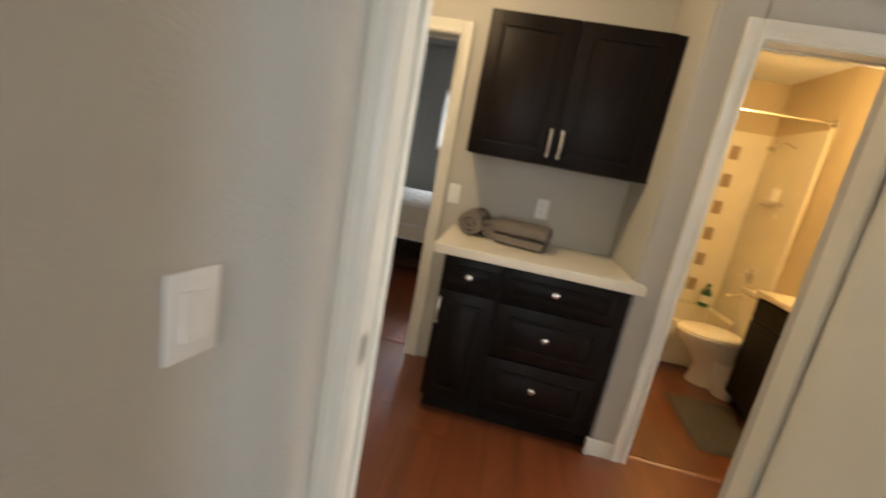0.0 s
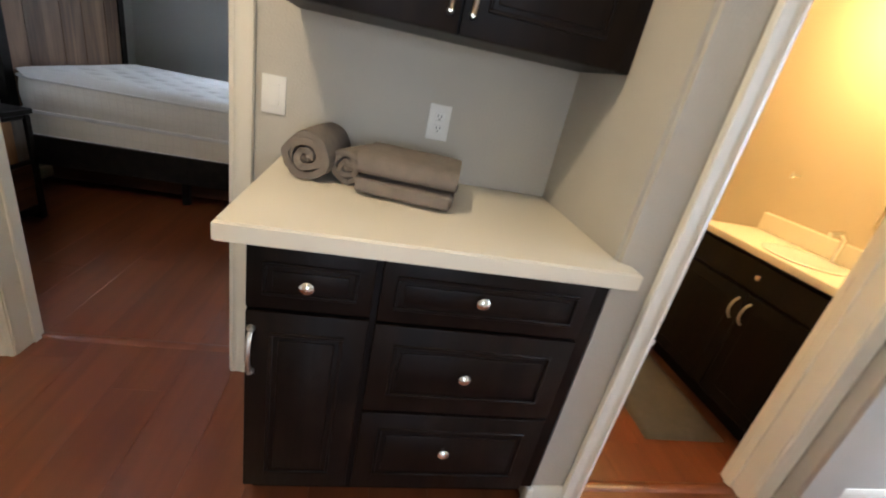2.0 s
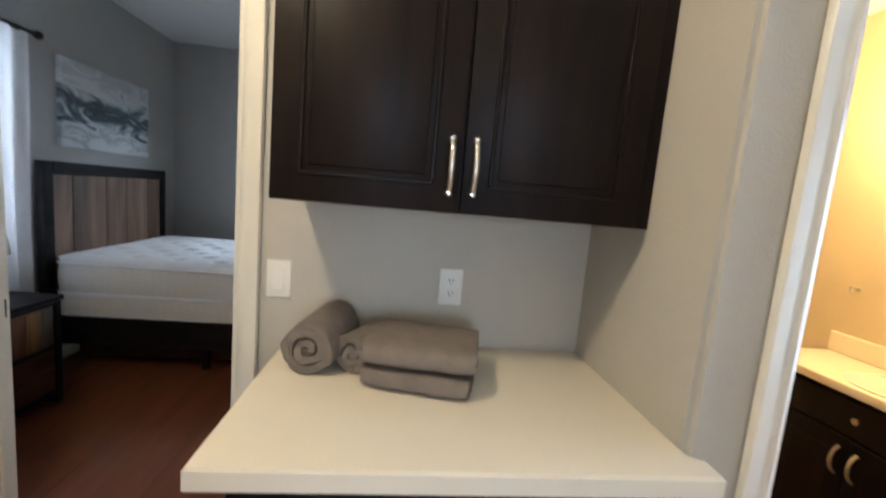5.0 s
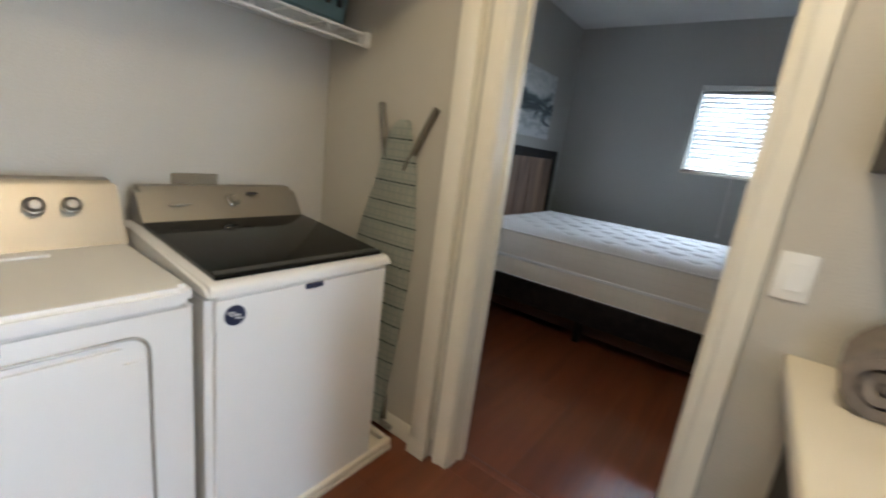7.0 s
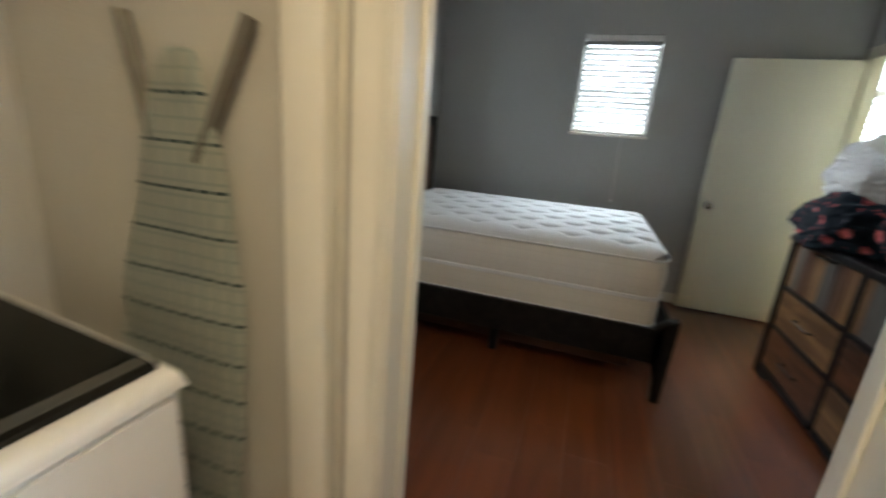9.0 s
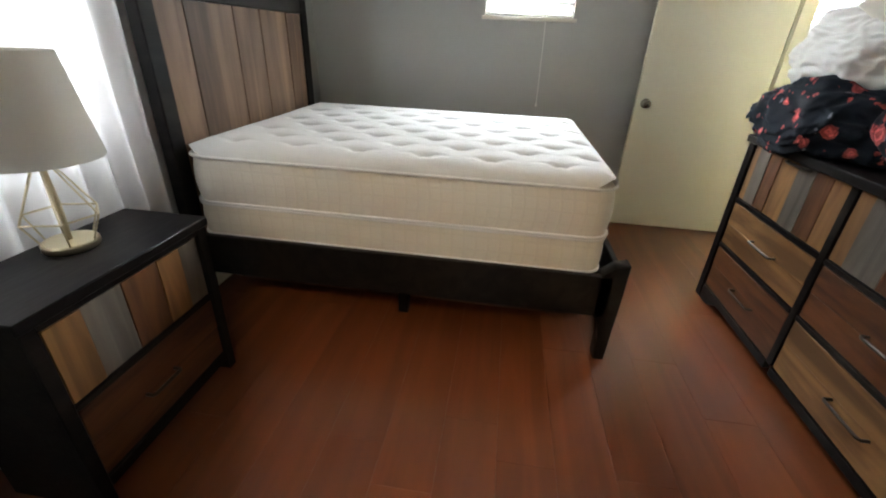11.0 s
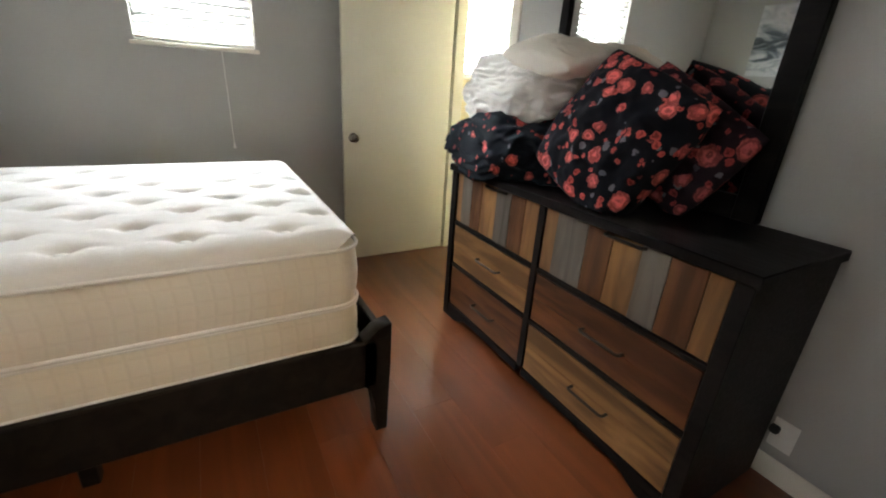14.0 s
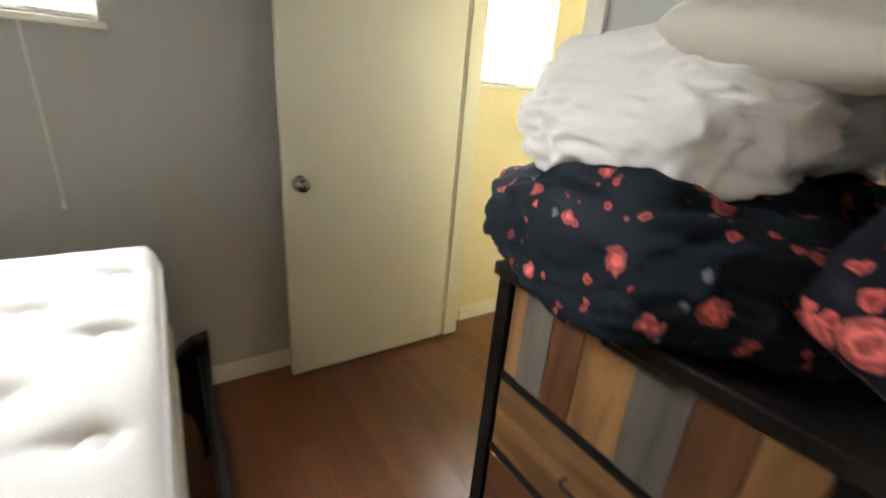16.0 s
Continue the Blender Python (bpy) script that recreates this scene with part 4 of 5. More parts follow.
WF = -1.262
washer = thing("washing_machine", (-1.6, 2.29, 0.03), "white top-load washing machine with a dark glass lid", "washing machine")
part("cabinet", rounded_slab(-1.915, 1.952, 0.045, WF, 2.628, 0.897, 0.022), APPLIANCE, washer)
deck = prism([(WF + 0.003, 0.900), (WF + 0.003, 0.916), (WF - 0.004, 0.926), (WF - 0.02, 0.931), (-1.80, 0.972), (-1.915, 0.972), (-1.915, 0.900)], "y", 1.950, 2.630)
bmesh.ops.bevel(deck, geom=[e for e in deck.edges if abs(e.verts[0].co.y - e.verts[1].co.y) < 1e-5 and min(v.co.z for v in e.verts) > 0.91], offset=0.010, segments=3, affect="EDGES")
part("top_deck", deck, APPLIANCE, washer)
lid = part("lid", prism([(WF - 0.030, 0.933), (WF - 0.030, 0.942), (WF - 0.037, 0.946), (-1.80, 0.987), (-1.80, 0.973)], "y", 1.985, 2.606), DARKGLASS, washer, "smoked glass lid")
part("lid_lip", prism([(WF - 0.039, 0.9465), (WF - 0.041, 0.9485), (WF - 0.062, 0.9505), (WF - 0.062, 0.9475)], "y", 1.990, 2.600), LID_EDGE, lid, "grey translucent lid edge")
wc = part("console", console(-1.79, -1.918, 1.985, 2.600, 0.973, 1.100, 0.075), STEEL, washer, "champagne steel control panel")
dial(wc, (-1.833, 2.305, 1.050), 0.027, (0.86, 0, 0.5))
part("display", box(-1.858, 2.375, 1.072, -1.846, 2.415, 1.080, 0.001), DARKSLOT, wc)
part("brand_mark", box(-1.829, 2.08, 1.038, -1.822, 2.15, 1.044, 0.001), GREYPANEL, wc)
part("nameplate", box(WF - 0.002, 2.250, 0.868, WF + 0.0045, 2.318, 0.886, 0.002), NAVY, washer, "small navy nameplate")
badge = part("round_sticker", rod((WF - 0.001, 2.025, 0.836), (WF + 0.0025, 2.025, 0.836), 0.030, 28), NAVY, washer, "round navy sticker")
for k, (dy, dz, w) in enumerate(((-0.012, 0.010, 0.020), (0.0, 0.001, 0.028), (0.010, -0.009, 0.020))):
    part("sticker_bar", box(WF + 0.0025, 2.025 + dy - w / 2, 0.836 + dz - 0.002, WF + 0.0035, 2.025 + dy + w / 2, 0.836 + dz + 0.002), PAPER, badge)
for x in (-1.88, -1.32):
    for y in (2.0, 2.58):
        part("foot", rod((x, y, 0.022), (x, y, 0.046), 0.02), DARKSLOT, washer)


def seat(ob, x, y, breadth=0.962, height=0.967):
    """Sets an appliance to its true breadth and height at a place on the floor."""
    ob.location = (x, y, ob.location.z)
    ob.scale = (1.0, breadth, height)


seat(washer, -1.703, 2.236, 0.975, 0.980)
pan = thing("drain_pan", (-1.62, 2.30, 0), "cream plastic drain pan under the washing machine", "drain pan")
part("tray", box(-2.06, 1.90, 0.0, -1.355, 2.680, 0.020, 0.004), QUARTZ, pan)
part("rim", boxes((-1.390, 1.90, 0.0195, -1.355, 2.680, 0.060), (-2.06, 2.655, 0.0195, -1.391, 2.680, 0.060), bevel=0.010), QUARTZ, pan)
DF = -1.300
dryer = thing("clothes_dryer", (-1.6, 1.58, 0), "white front-load clothes dryer with a steel control panel", "clothes dryer")
part("cabinet", rounded_slab(-1.915, 1.242, 0.02, DF, 1.928, 0.905, 0.016), APPLIANCE, dryer)
part("top_deck", rounded_slab(-1.915, 1.240, 0.909, DF + 0.004, 1.930, 0.949, 0.022), APPLIANCE, dryer)
part("lint_door", box(-1.745, 1.60, 0.9492, -1.700, 1.72, 0.957, 0.003), APPLIANCE, dryer)
dd = part("door", box(DF, 1.290, 0.25, DF + 0.010, 1.806, 0.822, 0.0), APPLIANCE, dryer)
bm = bmesh.new()
bm.from_mesh(dd.data)
bmesh.ops.bevel(bm, geom=[e for e in bm.edges if abs(e.verts[0].co.x - e.verts[1].co.x) > 1e-4], offset=0.045, segments=6, affect="EDGES")
bm.to_mesh(dd.data)
bm.free()
arc = [(DF + 0.010, 1.26, 0.842), (DF + 0.010, 1.772, 0.842)] + [(DF + 0.010, 1.776 + 0.042 * math.sin(a), 0.800 + 0.042 * math.cos(a)) for a in np.linspace(0.2, 1.5, 6)] + [(DF + 0.010, 1.819, 0.775), (DF + 0.010, 1.819, 0.26)]
part("door_seam", tube([(x - 0.006, y, z) for x, y, z in arc], 0.0045, 6), GREYPANEL, dryer, "grey door seam")
part("nameplate", box(DF - 0.002, 1.485, 0.866, DF + 0.004, 1.562, 0.898, 0.002), NAVY, dryer, "navy nameplate")
dc = part("console", console(-1.775, -1.918, 1.262, 1.925, 0.9495, 1.150, 0.058), STEEL, dryer, "champagne steel control panel")
for y, r in ((1.30, 0.034), (1.530, 0.040), (1.712, 0.026), (1.796, 0.026)):
    dial(dc, (-1.808, y, 1.078), r, (0.95, 0, 0.31))
seat(dryer, -1.703, 1.555, 0.968, 0.957)
vent = thing("wall_box", (-2.09, 2.17, 1.08), "beige plumbing box on the laundry wall", "wall box")
part("cover", box(-2.07, 2.085, 1.035, -2.052, 2.250, 1.115, 0.004), BEIGEBOX, vent)
part("flap", box(-2.053, 2.10, 1.042, -2.048, 2.235, 1.106, 0.002), BEIGEBOX, vent)

board = thing("ironing_board", (-1.57, 2.75, 0.02), "folded ironing board in plaid cloth leaning on the wall", "ironing board")


def board_half(z):
    """Left and right edges of the board at height z; it tapers to a blunt nose."""
    left = float(np.interp(z, (0.0, 0.55, 0.90, 1.21, 1.365, 1.42), (-1.77, -1.765, -1.742, -1.648, -1.612, -1.570)))
    right = float(np.interp(z, (0.0, 0.36, 0.69, 0.97, 1.25, 1.36, 1.42), (-1.468, -1.432, -1.404, -1.396, -1.437, -1.476, -1.492)))
    return left, right


def board_sheet(u, v):
    z = 0.06 + 1.360 * u
    a, b = board_half(z)
    end = max(0.0, (u - 0.985) / 0.015)
    mid = (a + b) / 2
    a, b = a + (mid - a) * end * 0.25, b + (mid - b) * end * 0.25
    x = a + (b - a) * v
    edge = abs(2 * v - 1) ** 8
    return (x, 2.695 + 0.040 * (u) + 0.008 * edge + 0.0025 * math.sin(34 * u + 5 * v), z)


bm = grid_sheet(60, 12, board_sheet)
bmesh.ops.solidify(bm, geom=bm.faces[:], thickness=-0.022)
part("padded_cover", bm, PLAID, board, "grey-green plaid cover")
for a, b in (((-1.50, 2.742, 1.22), (-1.372, 2.748, 1.470)), ((-1.60, 2.742, 1.22), (-1.672, 2.748, 1.482)), ((-1.50, 2.745, 1.22), (-1.62, 2.745, 0.06)), ((-1.60, 2.745, 1.22), (-1.48, 2.745, 0.06))):
    part("leg", rod(a, b, 0.014, 10), LEG_GREY, board, "dark grey metal leg")
part("foot_bar", rod((-1.65, 2.745, 0.032), (-1.43, 2.745, 0.032), 0.012, 10), GREYPANEL, board)

shelf = thing("wire_shelf", (-1.920, 2.0, 1.720), "white coated wire shelf above the machines", "shelf")
for x in np.linspace(-2.045, -1.812, 10):
    part("long_wire", rod((x, 1.085, 1.748), (x, 2.765, 1.748), 0.0022, 6), WHITEPLASTIC, shelf)
part("front_wire", rod((-1.806, 1.085, 1.706), (-1.806, 2.765, 1.706), 0.0048, 8), WHITEPLASTIC, shelf)
part("front_wire", rod((-1.806, 1.085, 1.752), (-1.806, 2.765, 1.752), 0.0048, 8), WHITEPLASTIC, shelf)
for y in np.arange(1.16, 2.74, 0.155):
    part("cross_wire", tube([(-2.066, y, 1.753), (-1.811, y, 1.753), (-1.804, y, 1.746), (-1.804, y, 1.706)], 0.004, 6), WHITEPLASTIC, shelf)
part("end_bracket", box(-1.831, 2.735, 1.708, -1.791, 2.769, 1.762, 0.004), WHITEPLASTIC, shelf)
part("end_bracket", box(-1.831, 1.082, 1.708, -1.791, 1.155, 1.762, 0.004), WHITEPLASTIC, shelf)
basket = thing("laundry_basket", (-1.920, 2.42, 1.760), "teal plastic laundry basket on the wire shelf", "basket")


def basket_ring(h, grow, bm, r0=0.04):
    pts = []
    for k in range(40):
        a = 2 * math.pi * k / 40
        c, s = math.cos(a), math.sin(a)
        pts.append(bm.verts.new((-1.940 + (0.100 + grow) * abs(c) ** 0.5 * (1 if c > 0 else -1), 2.40 + (0.30 + grow) * abs(s) ** 0.5 * (1 if s > 0 else -1), 1.758 + h)))
    return pts


bm = bmesh.new()
rings = [basket_ring(h, g, bm) for h, g in ((0, -0.03), (0.02, 0.0), (0.14, 0.012), (0.25, 0.025), (0.27, 0.04), (0.275, 0.03), (0.25, 0.012), (0.03, -0.02), (0.012, -0.03))]
for a, b in zip(rings, rings[1:]):
    for k in range(40):
        bm.faces.new((a[k], a[(k + 1) % 40], b[(k + 1) % 40], b[k]))
bm.faces.new(rings[0][::-1])
bm.faces.new(rings[-1])
part("tub", bm, TEAL, basket)
for r in range(2):
    for k in range(9):
        y = 2.17 + 0.055 * k
        part("slot", box(-1.835, y, 1.820 + 0.075 * r, -1.819, y + 0.018, 1.875 + 0.075 * r, 0.004), DARKSLOT, basket, "dark slot")

# ---- bathroom ----
vanity = thing("vanity_cabinet", (2.1, 2.88, 0), "dark espresso bathroom vanity with two doors", "cabinet")
part("body", box(1.925, 2.325, 0.09, 2.297, 3.205, 0.818, 0.002), ESPRESSO, vanity)
part("toe_kick", box(1.975, 2.335, 0.0, 2.297, 3.195, 0.089), ESPRESSO, vanity)
vd = part("drawer_front", box(1.907, 2.335, 0.66, 1.924, 3.195, 0.80, 0.004), ESPRESSO, vanity)
part("knob", lathe([(0, 0), (0.006, 0), (0.006, 0.012), (0.015, 0.018), (0.013, 0.027), (0, 0.028)], (1.907, 2.735, 0.738), (-1, 0, 0)), CHROME, vd)
for y0, y1, hy in ((2.335, 2.752, 2.722), (2.758, 3.195, 2.788)):
    v = part("door", box(1.907, y0, 0.105, 1.924, y1, 0.65, 0.004), ESPRESSO, vanity)
    part("raised_field", box(1.903, y0 + 0.06, 0.17, 1.908, y1 - 0.06, 0.585, 0.002), ESPRESSO, v)
    part("handle", tube([(1.907 - 0.03 * math.sin(math.pi * k / 10) ** 0.6, hy, 0.50 + 0.011 * k) for k in range(11)], 0.006, 8), NICKEL, v)
vtop = thing("bathroom_worktop", (2.1, 2.88, 0.82), "cream vanity top with backsplash and sink", "worktop")
part("slab", box(1.885, 2.324, 0.819, 2.297, 3.215, 0.856, 0.006, 2), QUARTZ, vtop)
part("backsplash", box(2.272, 2.324, 0.8565, 2.297, 3.215, 0.95, 0.004), QUARTZ, vtop)
part("basin", lathe([(0.165, 0.0), (0.17, 0.004), (0.16, 0.006), (0.12, 0.002), (0.0, 0.0015)], (2.08, 2.75, 0.856)), PORCELAIN, vtop)
part("faucet", tube([(2.235, 2.75, 0.857), (2.235, 2.75, 0.97), (2.20, 2.75, 1.00), (2.14, 2.75, 0.985)], 0.011, 10), CHROME, vtop)
wall_mirror = thing("bathroom_mirror", (2.29, 2.85, 1.05), "wide frameless mirror above the vanity", "mirror")
part("glass", box(2.288, 2.36, 1.05, 2.2985, 2.72, 1.90, 0.002), MIRROR, wall_mirror)
vlamp = thing("vanity_light", (2.29, 2.9, 2.1), "two-globe warm vanity light above the mirror", "wall lamp")
part("backplate", box(2.27, 2.52, 2.06, 2.299, 2.94, 2.12, 0.006), NICKEL, vlamp)
for y in (2.62, 2.84):
    part("arm", tube([(2.27, y, 2.09), (2.22, y, 2.08), (2.205, y, 2.05)], 0.008, 8), NICKEL, vlamp)
    g = part("globe", lathe([(0.0, -0.05), (0.03, -0.042), (0.048, -0.015), (0.048, 0.012), (0.035, 0.035), (0.018, 0.045), (0.0, 0.046)], (2.20, y, 2.01)), VANITYGLOW, vlamp, "glowing glass globe")
    g.visible_shadow = False
hook = thing("towel_hook", (2.30, 3.15, 1.17), "small nickel towel hook on the bathroom wall", "hook")
part("hook", tube([(2.299, 3.15, 1.17), (2.265, 3.15, 1.17), (2.25, 3.15, 1.155), (2.248, 3.15, 1.185)], 0.006, 8), NICKEL, hook)

toilet = thing("toilet", (1.95, 3.50, 0), "white porcelain toilet with a closed lid", "toilet")


def bowl_ring(bm, cx, cy, rx, ry, z, n=32):
    pts = []
    for k in range(n):
        a = 2 * math.pi * k / n
        c, s = math.cos(a), math.sin(a)
        front = 1.0 if c < 0 else 0.82
        pts.append(bm.verts.new((cx + rx * c * front, cy + ry * (abs(s) ** 0.85) * (1 if s > 0 else -1), z)))
    return pts


def stack(rings, bm):
    for a, b in zip(rings, rings[1:]):
        for k in range(len(a)):
            bm.faces.new((a[k], a[(k + 1) % len(a)], b[(k + 1) % len(a)], b[k]))
    bm.faces.new(rings[0][::-1])
    bm.faces.new(rings[-1])
    return bm


bm = bmesh.new()
part("pedestal", stack([bowl_ring(bm, *r) for r in ((1.92, 3.50, 0.16, 0.105, 0.0), (1.92, 3.50, 0.15, 0.095, 0.05), (1.91, 3.50, 0.13, 0.085, 0.16), (1.88, 3.50, 0.19, 0.14, 0.26), (1.84, 3.50, 0.235, 0.18, 0.34), (1.84, 3.50, 0.24, 0.185, 0.385))], bm), PORCELAIN, toilet, smooth=60)
bm = bmesh.new()
part("seat", stack([bowl_ring(bm, *r) for r in ((1.84, 3.50, 0.238, 0.185, 0.387), (1.84, 3.50, 0.248, 0.19, 0.392), (1.84, 3.50, 0.248, 0.19, 0.402), (1.84, 3.50, 0.24, 0.185, 0.406))], bm), WHITEPLASTIC, toilet, smooth=60)
bm = bmesh.new()
part("lid", stack([bowl_ring(bm, *r) for r in ((1.845, 3.50, 0.24, 0.184, 0.407), (1.845, 3.50, 0.244, 0.188, 0.414), (1.845, 3.50, 0.236, 0.18, 0.424), (1.845, 3.50, 0.10, 0.08, 0.430))], bm), WHITEPLASTIC, toilet, smooth=60)
part("tank", box(2.06, 3.29, 0.388, 2.27, 3.71, 0.74, 0.02, 3), PORCELAIN, toilet)
part("tank_lid", box(2.045, 3.28, 0.741, 2.285, 3.72, 0.775, 0.01, 2), PORCELAIN, toilet)
part("flush_handle", rod((2.055, 3.33, 0.69), (2.055, 3.40, 0.685), 0.007), CHROME, toilet)
toilet.location.y -= 0.03
toilet.location.x += 0.012
bin_ = thing("waste_bin", (2.03, 3.30, 0), "small white plastic waste bin beside the toilet", "bin")
part("bucket", lathe([(0.0, 0.0), (0.075, 0.0), (0.078, 0.006), (0.098, 0.24), (0.103, 0.245), (0.100, 0.25), (0.092, 0.245), (0.072, 0.012), (0.0, 0.012)], (1.965, 3.305, 0)), WHITEPLASTIC, bin_)
tub = thing("bathtub", (1.6, 4.2, 0), "cream bathtub behind the toilet", "bathtub")
bm = boxes((1.025, 3.88, 0, 2.295, 3.93, 0.39), (1.025, 4.565, 0, 2.295, 4.615, 0.39), (1.025, 3.93, 0, 1.1, 4.565, 0.39), (2.22, 3.93, 0, 2.295, 4.565, 0.39), (1.1, 3.93, 0, 2.22, 4.565, 0.10), bevel=0.012)
part("tub_body", bm, SURROUND, tub)
surround = thing("shower_surround", (1.6, 4.6, 0.4), "cream shower wall panels with tile accents", "shower surround", kind="structure")
part("back_panel", box(1.025, 4.600, 0.392, 2.285, 4.618, 2.02, 0.003), SURROUND, surround)
part("end_panel", box(2.284, 3.90, 0.392, 2.2985, 4.599, 2.02, 0.003), SURROUND, surround)
part("edge_trim", rod((2.288, 3.895, 0.392), (2.288, 3.895, 2.03), 0.012), TRIM, surround)
for k in range(6):
    part("accent_tile", box(1.98, 4.590, 0.52 + 0.25 * k, 2.06, 4.6005, 0.64 + 0.25 * k, 0.003), ACCENT, surround, "taupe accent tile")
fit_ = thing("shower_fittings", (2.28, 4.2, 1.2), "chrome shower head, valve and tub spout", "shower fittings")
part("shower_arm", tube([(2.284, 4.22, 1.90), (2.20, 4.22, 1.93), (2.13, 4.22, 1.88)], 0.009, 8), CHROME, fit_)
part("shower_head", lathe([(0.012, 0.0), (0.02, 0.01), (0.038, 0.045), (0.036, 0.052), (0.0, 0.053)], (2.13, 4.22, 1.885), (-0.6, 0, -0.8)), CHROME, fit_)
part("soap_holder", box(2.20, 4.12, 1.42, 2.283, 4.30, 1.46, 0.008), CHROME, fit_)
part("soap_bottle", lathe([(0.03, 0.0), (0.034, 0.02), (0.034, 0.09), (0.012, 0.11), (0.0, 0.112)], (2.24, 4.20, 1.462)), PAPER, fit_)
part("spout", tube([(2.284, 4.22, 0.62), (2.20, 4.22, 0.62), (2.165, 4.22, 0.60)], 0.02, 10), CHROME, fit_)
part("valve", lathe([(0, 0), (0.07, 0), (0.072, 0.008), (0.03, 0.014), (0.024, 0.05), (0, 0.052)], (2.284, 4.22, 0.82), (-1, 0, 0)), CHROME, fit_)
crod = thing("shower_rod", (1.6, 3.90, 2.06), "chrome shower curtain rod across the tub", "curtain rod")
part("bar", rod((1.021, 3.885, 2.06), (2.299, 3.885, 2.06), 0.0125), CHROME, crod)
part("flange", rod((2.28, 3.885, 2.06), (2.2995, 3.885, 2.06), 0.028, 20), CHROME, crod)
part("flange", rod((1.0205, 3.885, 2.06), (1.04, 3.885, 2.06), 0.028, 20), CHROME, crod)
bottle = thing("shampoo_bottle", (2.10, 4.585, 0.39), "dark green shampoo bottle on the tub rim", "bottle")
part("bottle_body", lathe([(0.0, 0.0), (0.042, 0.0), (0.045, 0.01), (0.045, 0.13), (0.03, 0.165), (0.014, 0.175), (0.014, 0.195), (0.0, 0.195)], (2.16, 4.56, 0.3905)), GREEN, bottle)
part("label", lathe([(0.0455, 0.04), (0.0458, 0.042), (0.0458, 0.11), (0.0455, 0.112)], (2.16, 4.56, 0.3905)), PAPER, bottle)
part("cap", lathe([(0.0, 0.196), (0.017, 0.196), (0.017, 0.225), (0.0, 0.226)], (2.16, 4.56, 0.3905)), GREEN, bottle)


# the tub and all that hangs over it stand close behind the toilet
for ob in (tub, surround, fit_, crod, bottle):
    ob.location.y -= 0.18


def mat_sheet(u, v):
    x, y = 1.47 + 0.42 * u, 2.49 + 0.64 * v
    e = max(abs(2 * u - 1), abs(2 * v - 1))
    return (x + 0.02 * v + 0.004 * noise.noise((9 * u, 9 * v, 0)), y, 0.002 + 0.020 * (1 - e ** 14) + 0.003 * noise.noise((60 * u, 90 * v, 1)))


bm = grid_sheet(60, 80, mat_sheet)
bath_mat = thing("bath_mat", (1.68, 2.81, 0), "dark grey shaggy bath mat on the floor", "bath mat")
part("shag", bm, BATHMAT, bath_mat)
strip = thing("trim_threshold", (1.37, 2.25, 0), "wooden transition strip in the bathroom doorway", "threshold", kind="structure")
part("strip", prism([(2.235, 0.0), (2.242, 0.006), (2.262, 0.008), (2.275, 0.006), (2.282, 0.0)], "x", 0.996, 1.714), PLANK, strip)
strip2 = thing("trim_bedroom_threshold", (-0.7, 2.9, 0), "wooden transition strip in the bedroom doorway", "threshold", kind="structure")
part("strip", prism([(2.870, 0.0), (2.877, 0.005), (2.897, 0.006), (2.912, 0.005), (2.918, 0.0)], "x", -1.114, -0.344), PLANK, strip2)
ball = thing("toy_ball", (3.5, 2.0, 0.22), "blue plastic toy on the low window sill", "toy")
part("ball", lathe([(0.0, 0.0)] + [(0.04 * math.sin(a), 0.04 - 0.04 * math.cos(a)) for a in np.linspace(0.3, 2.84, 9)] + [(0.0, 0.08)], (3.655, 2.02, 0.222)), BLUE, ball)

# ---- bedroom: bed ----
bed = thing("bed", (-1.05, 5.08, 0), "dark wooden bed frame with a plank headboard", "bed")
HX = -2.130
part("headboard_frame", boxes((HX - 0.055, 4.365, 0.0, HX, 4.445, 1.437), (HX - 0.055, 5.675, 0.0, HX, 5.755, 1.437), (HX - 0.055, 4.445, 1.352, HX, 5.675, 1.437), (HX - 0.055, 4.445, 0.30, HX, 5.675, 0.38), bevel=0.004), BLACKWOOD, bed)
yy, rng = 4.4455, random.Random(11)
k = 0
while yy < 5.67:
    w = min(rng.choice((0.09, 0.12, 0.14, 0.17)), 5.6745 - yy)
    part("headboard_plank", box(HX - 0.045, yy, 0.3805, HX - 0.010 + 0.003 * (k % 2), yy + w - 0.0015, 1.3515, 0.002), HEAD_WOOD, bed)
    yy, k = yy + w, k + 1
part("side_rail", box(HX + 0.001, 4.366, 0.225, -0.295, 4.394, 0.418, 0.004), BLACKWOOD, bed)
part("side_rail", box(HX + 0.001, 5.757, 0.225, -0.295, 5.785, 0.418, 0.004), BLACKWOOD, bed)
part("foot_rail", box(-0.278, 4.435, 0.215, -0.250, 5.717, 0.43, 0.004), BLACKWOOD, bed)
for y0, y1 in ((4.366, 4.434), (5.717, 5.785)):
    bm = prism([(-0.300, 0.0), (-0.254, 0.0), (-0.246, 0.30), (-0.240, 0.479), (-0.294, 0.466), (-0.345, 0.42), (-0.345, 0.226), (-0.318, 0.205), (-0.306, 0.16), (-0.302, 0.10)], "y", y0, y1)
    bmesh.ops.bevel(bm, geom=bm.edges[:], offset=0.004, segments=1, affect="EDGES")
    part("foot_post", bm, BLACKWOOD, bed)
for x in (-1.72, -1.207, -0.70):
    part("slat", box(x - 0.035, 4.395, 0.385, x + 0.035, 5.756, 0.405, 0.002), BLACKWOOD, bed)
part("slat_board", box(HX + 0.02, 4.60, 0.06, -0.40, 4.625, 0.225, 0.003), UNDERBED, bed, "brown under-bed board")
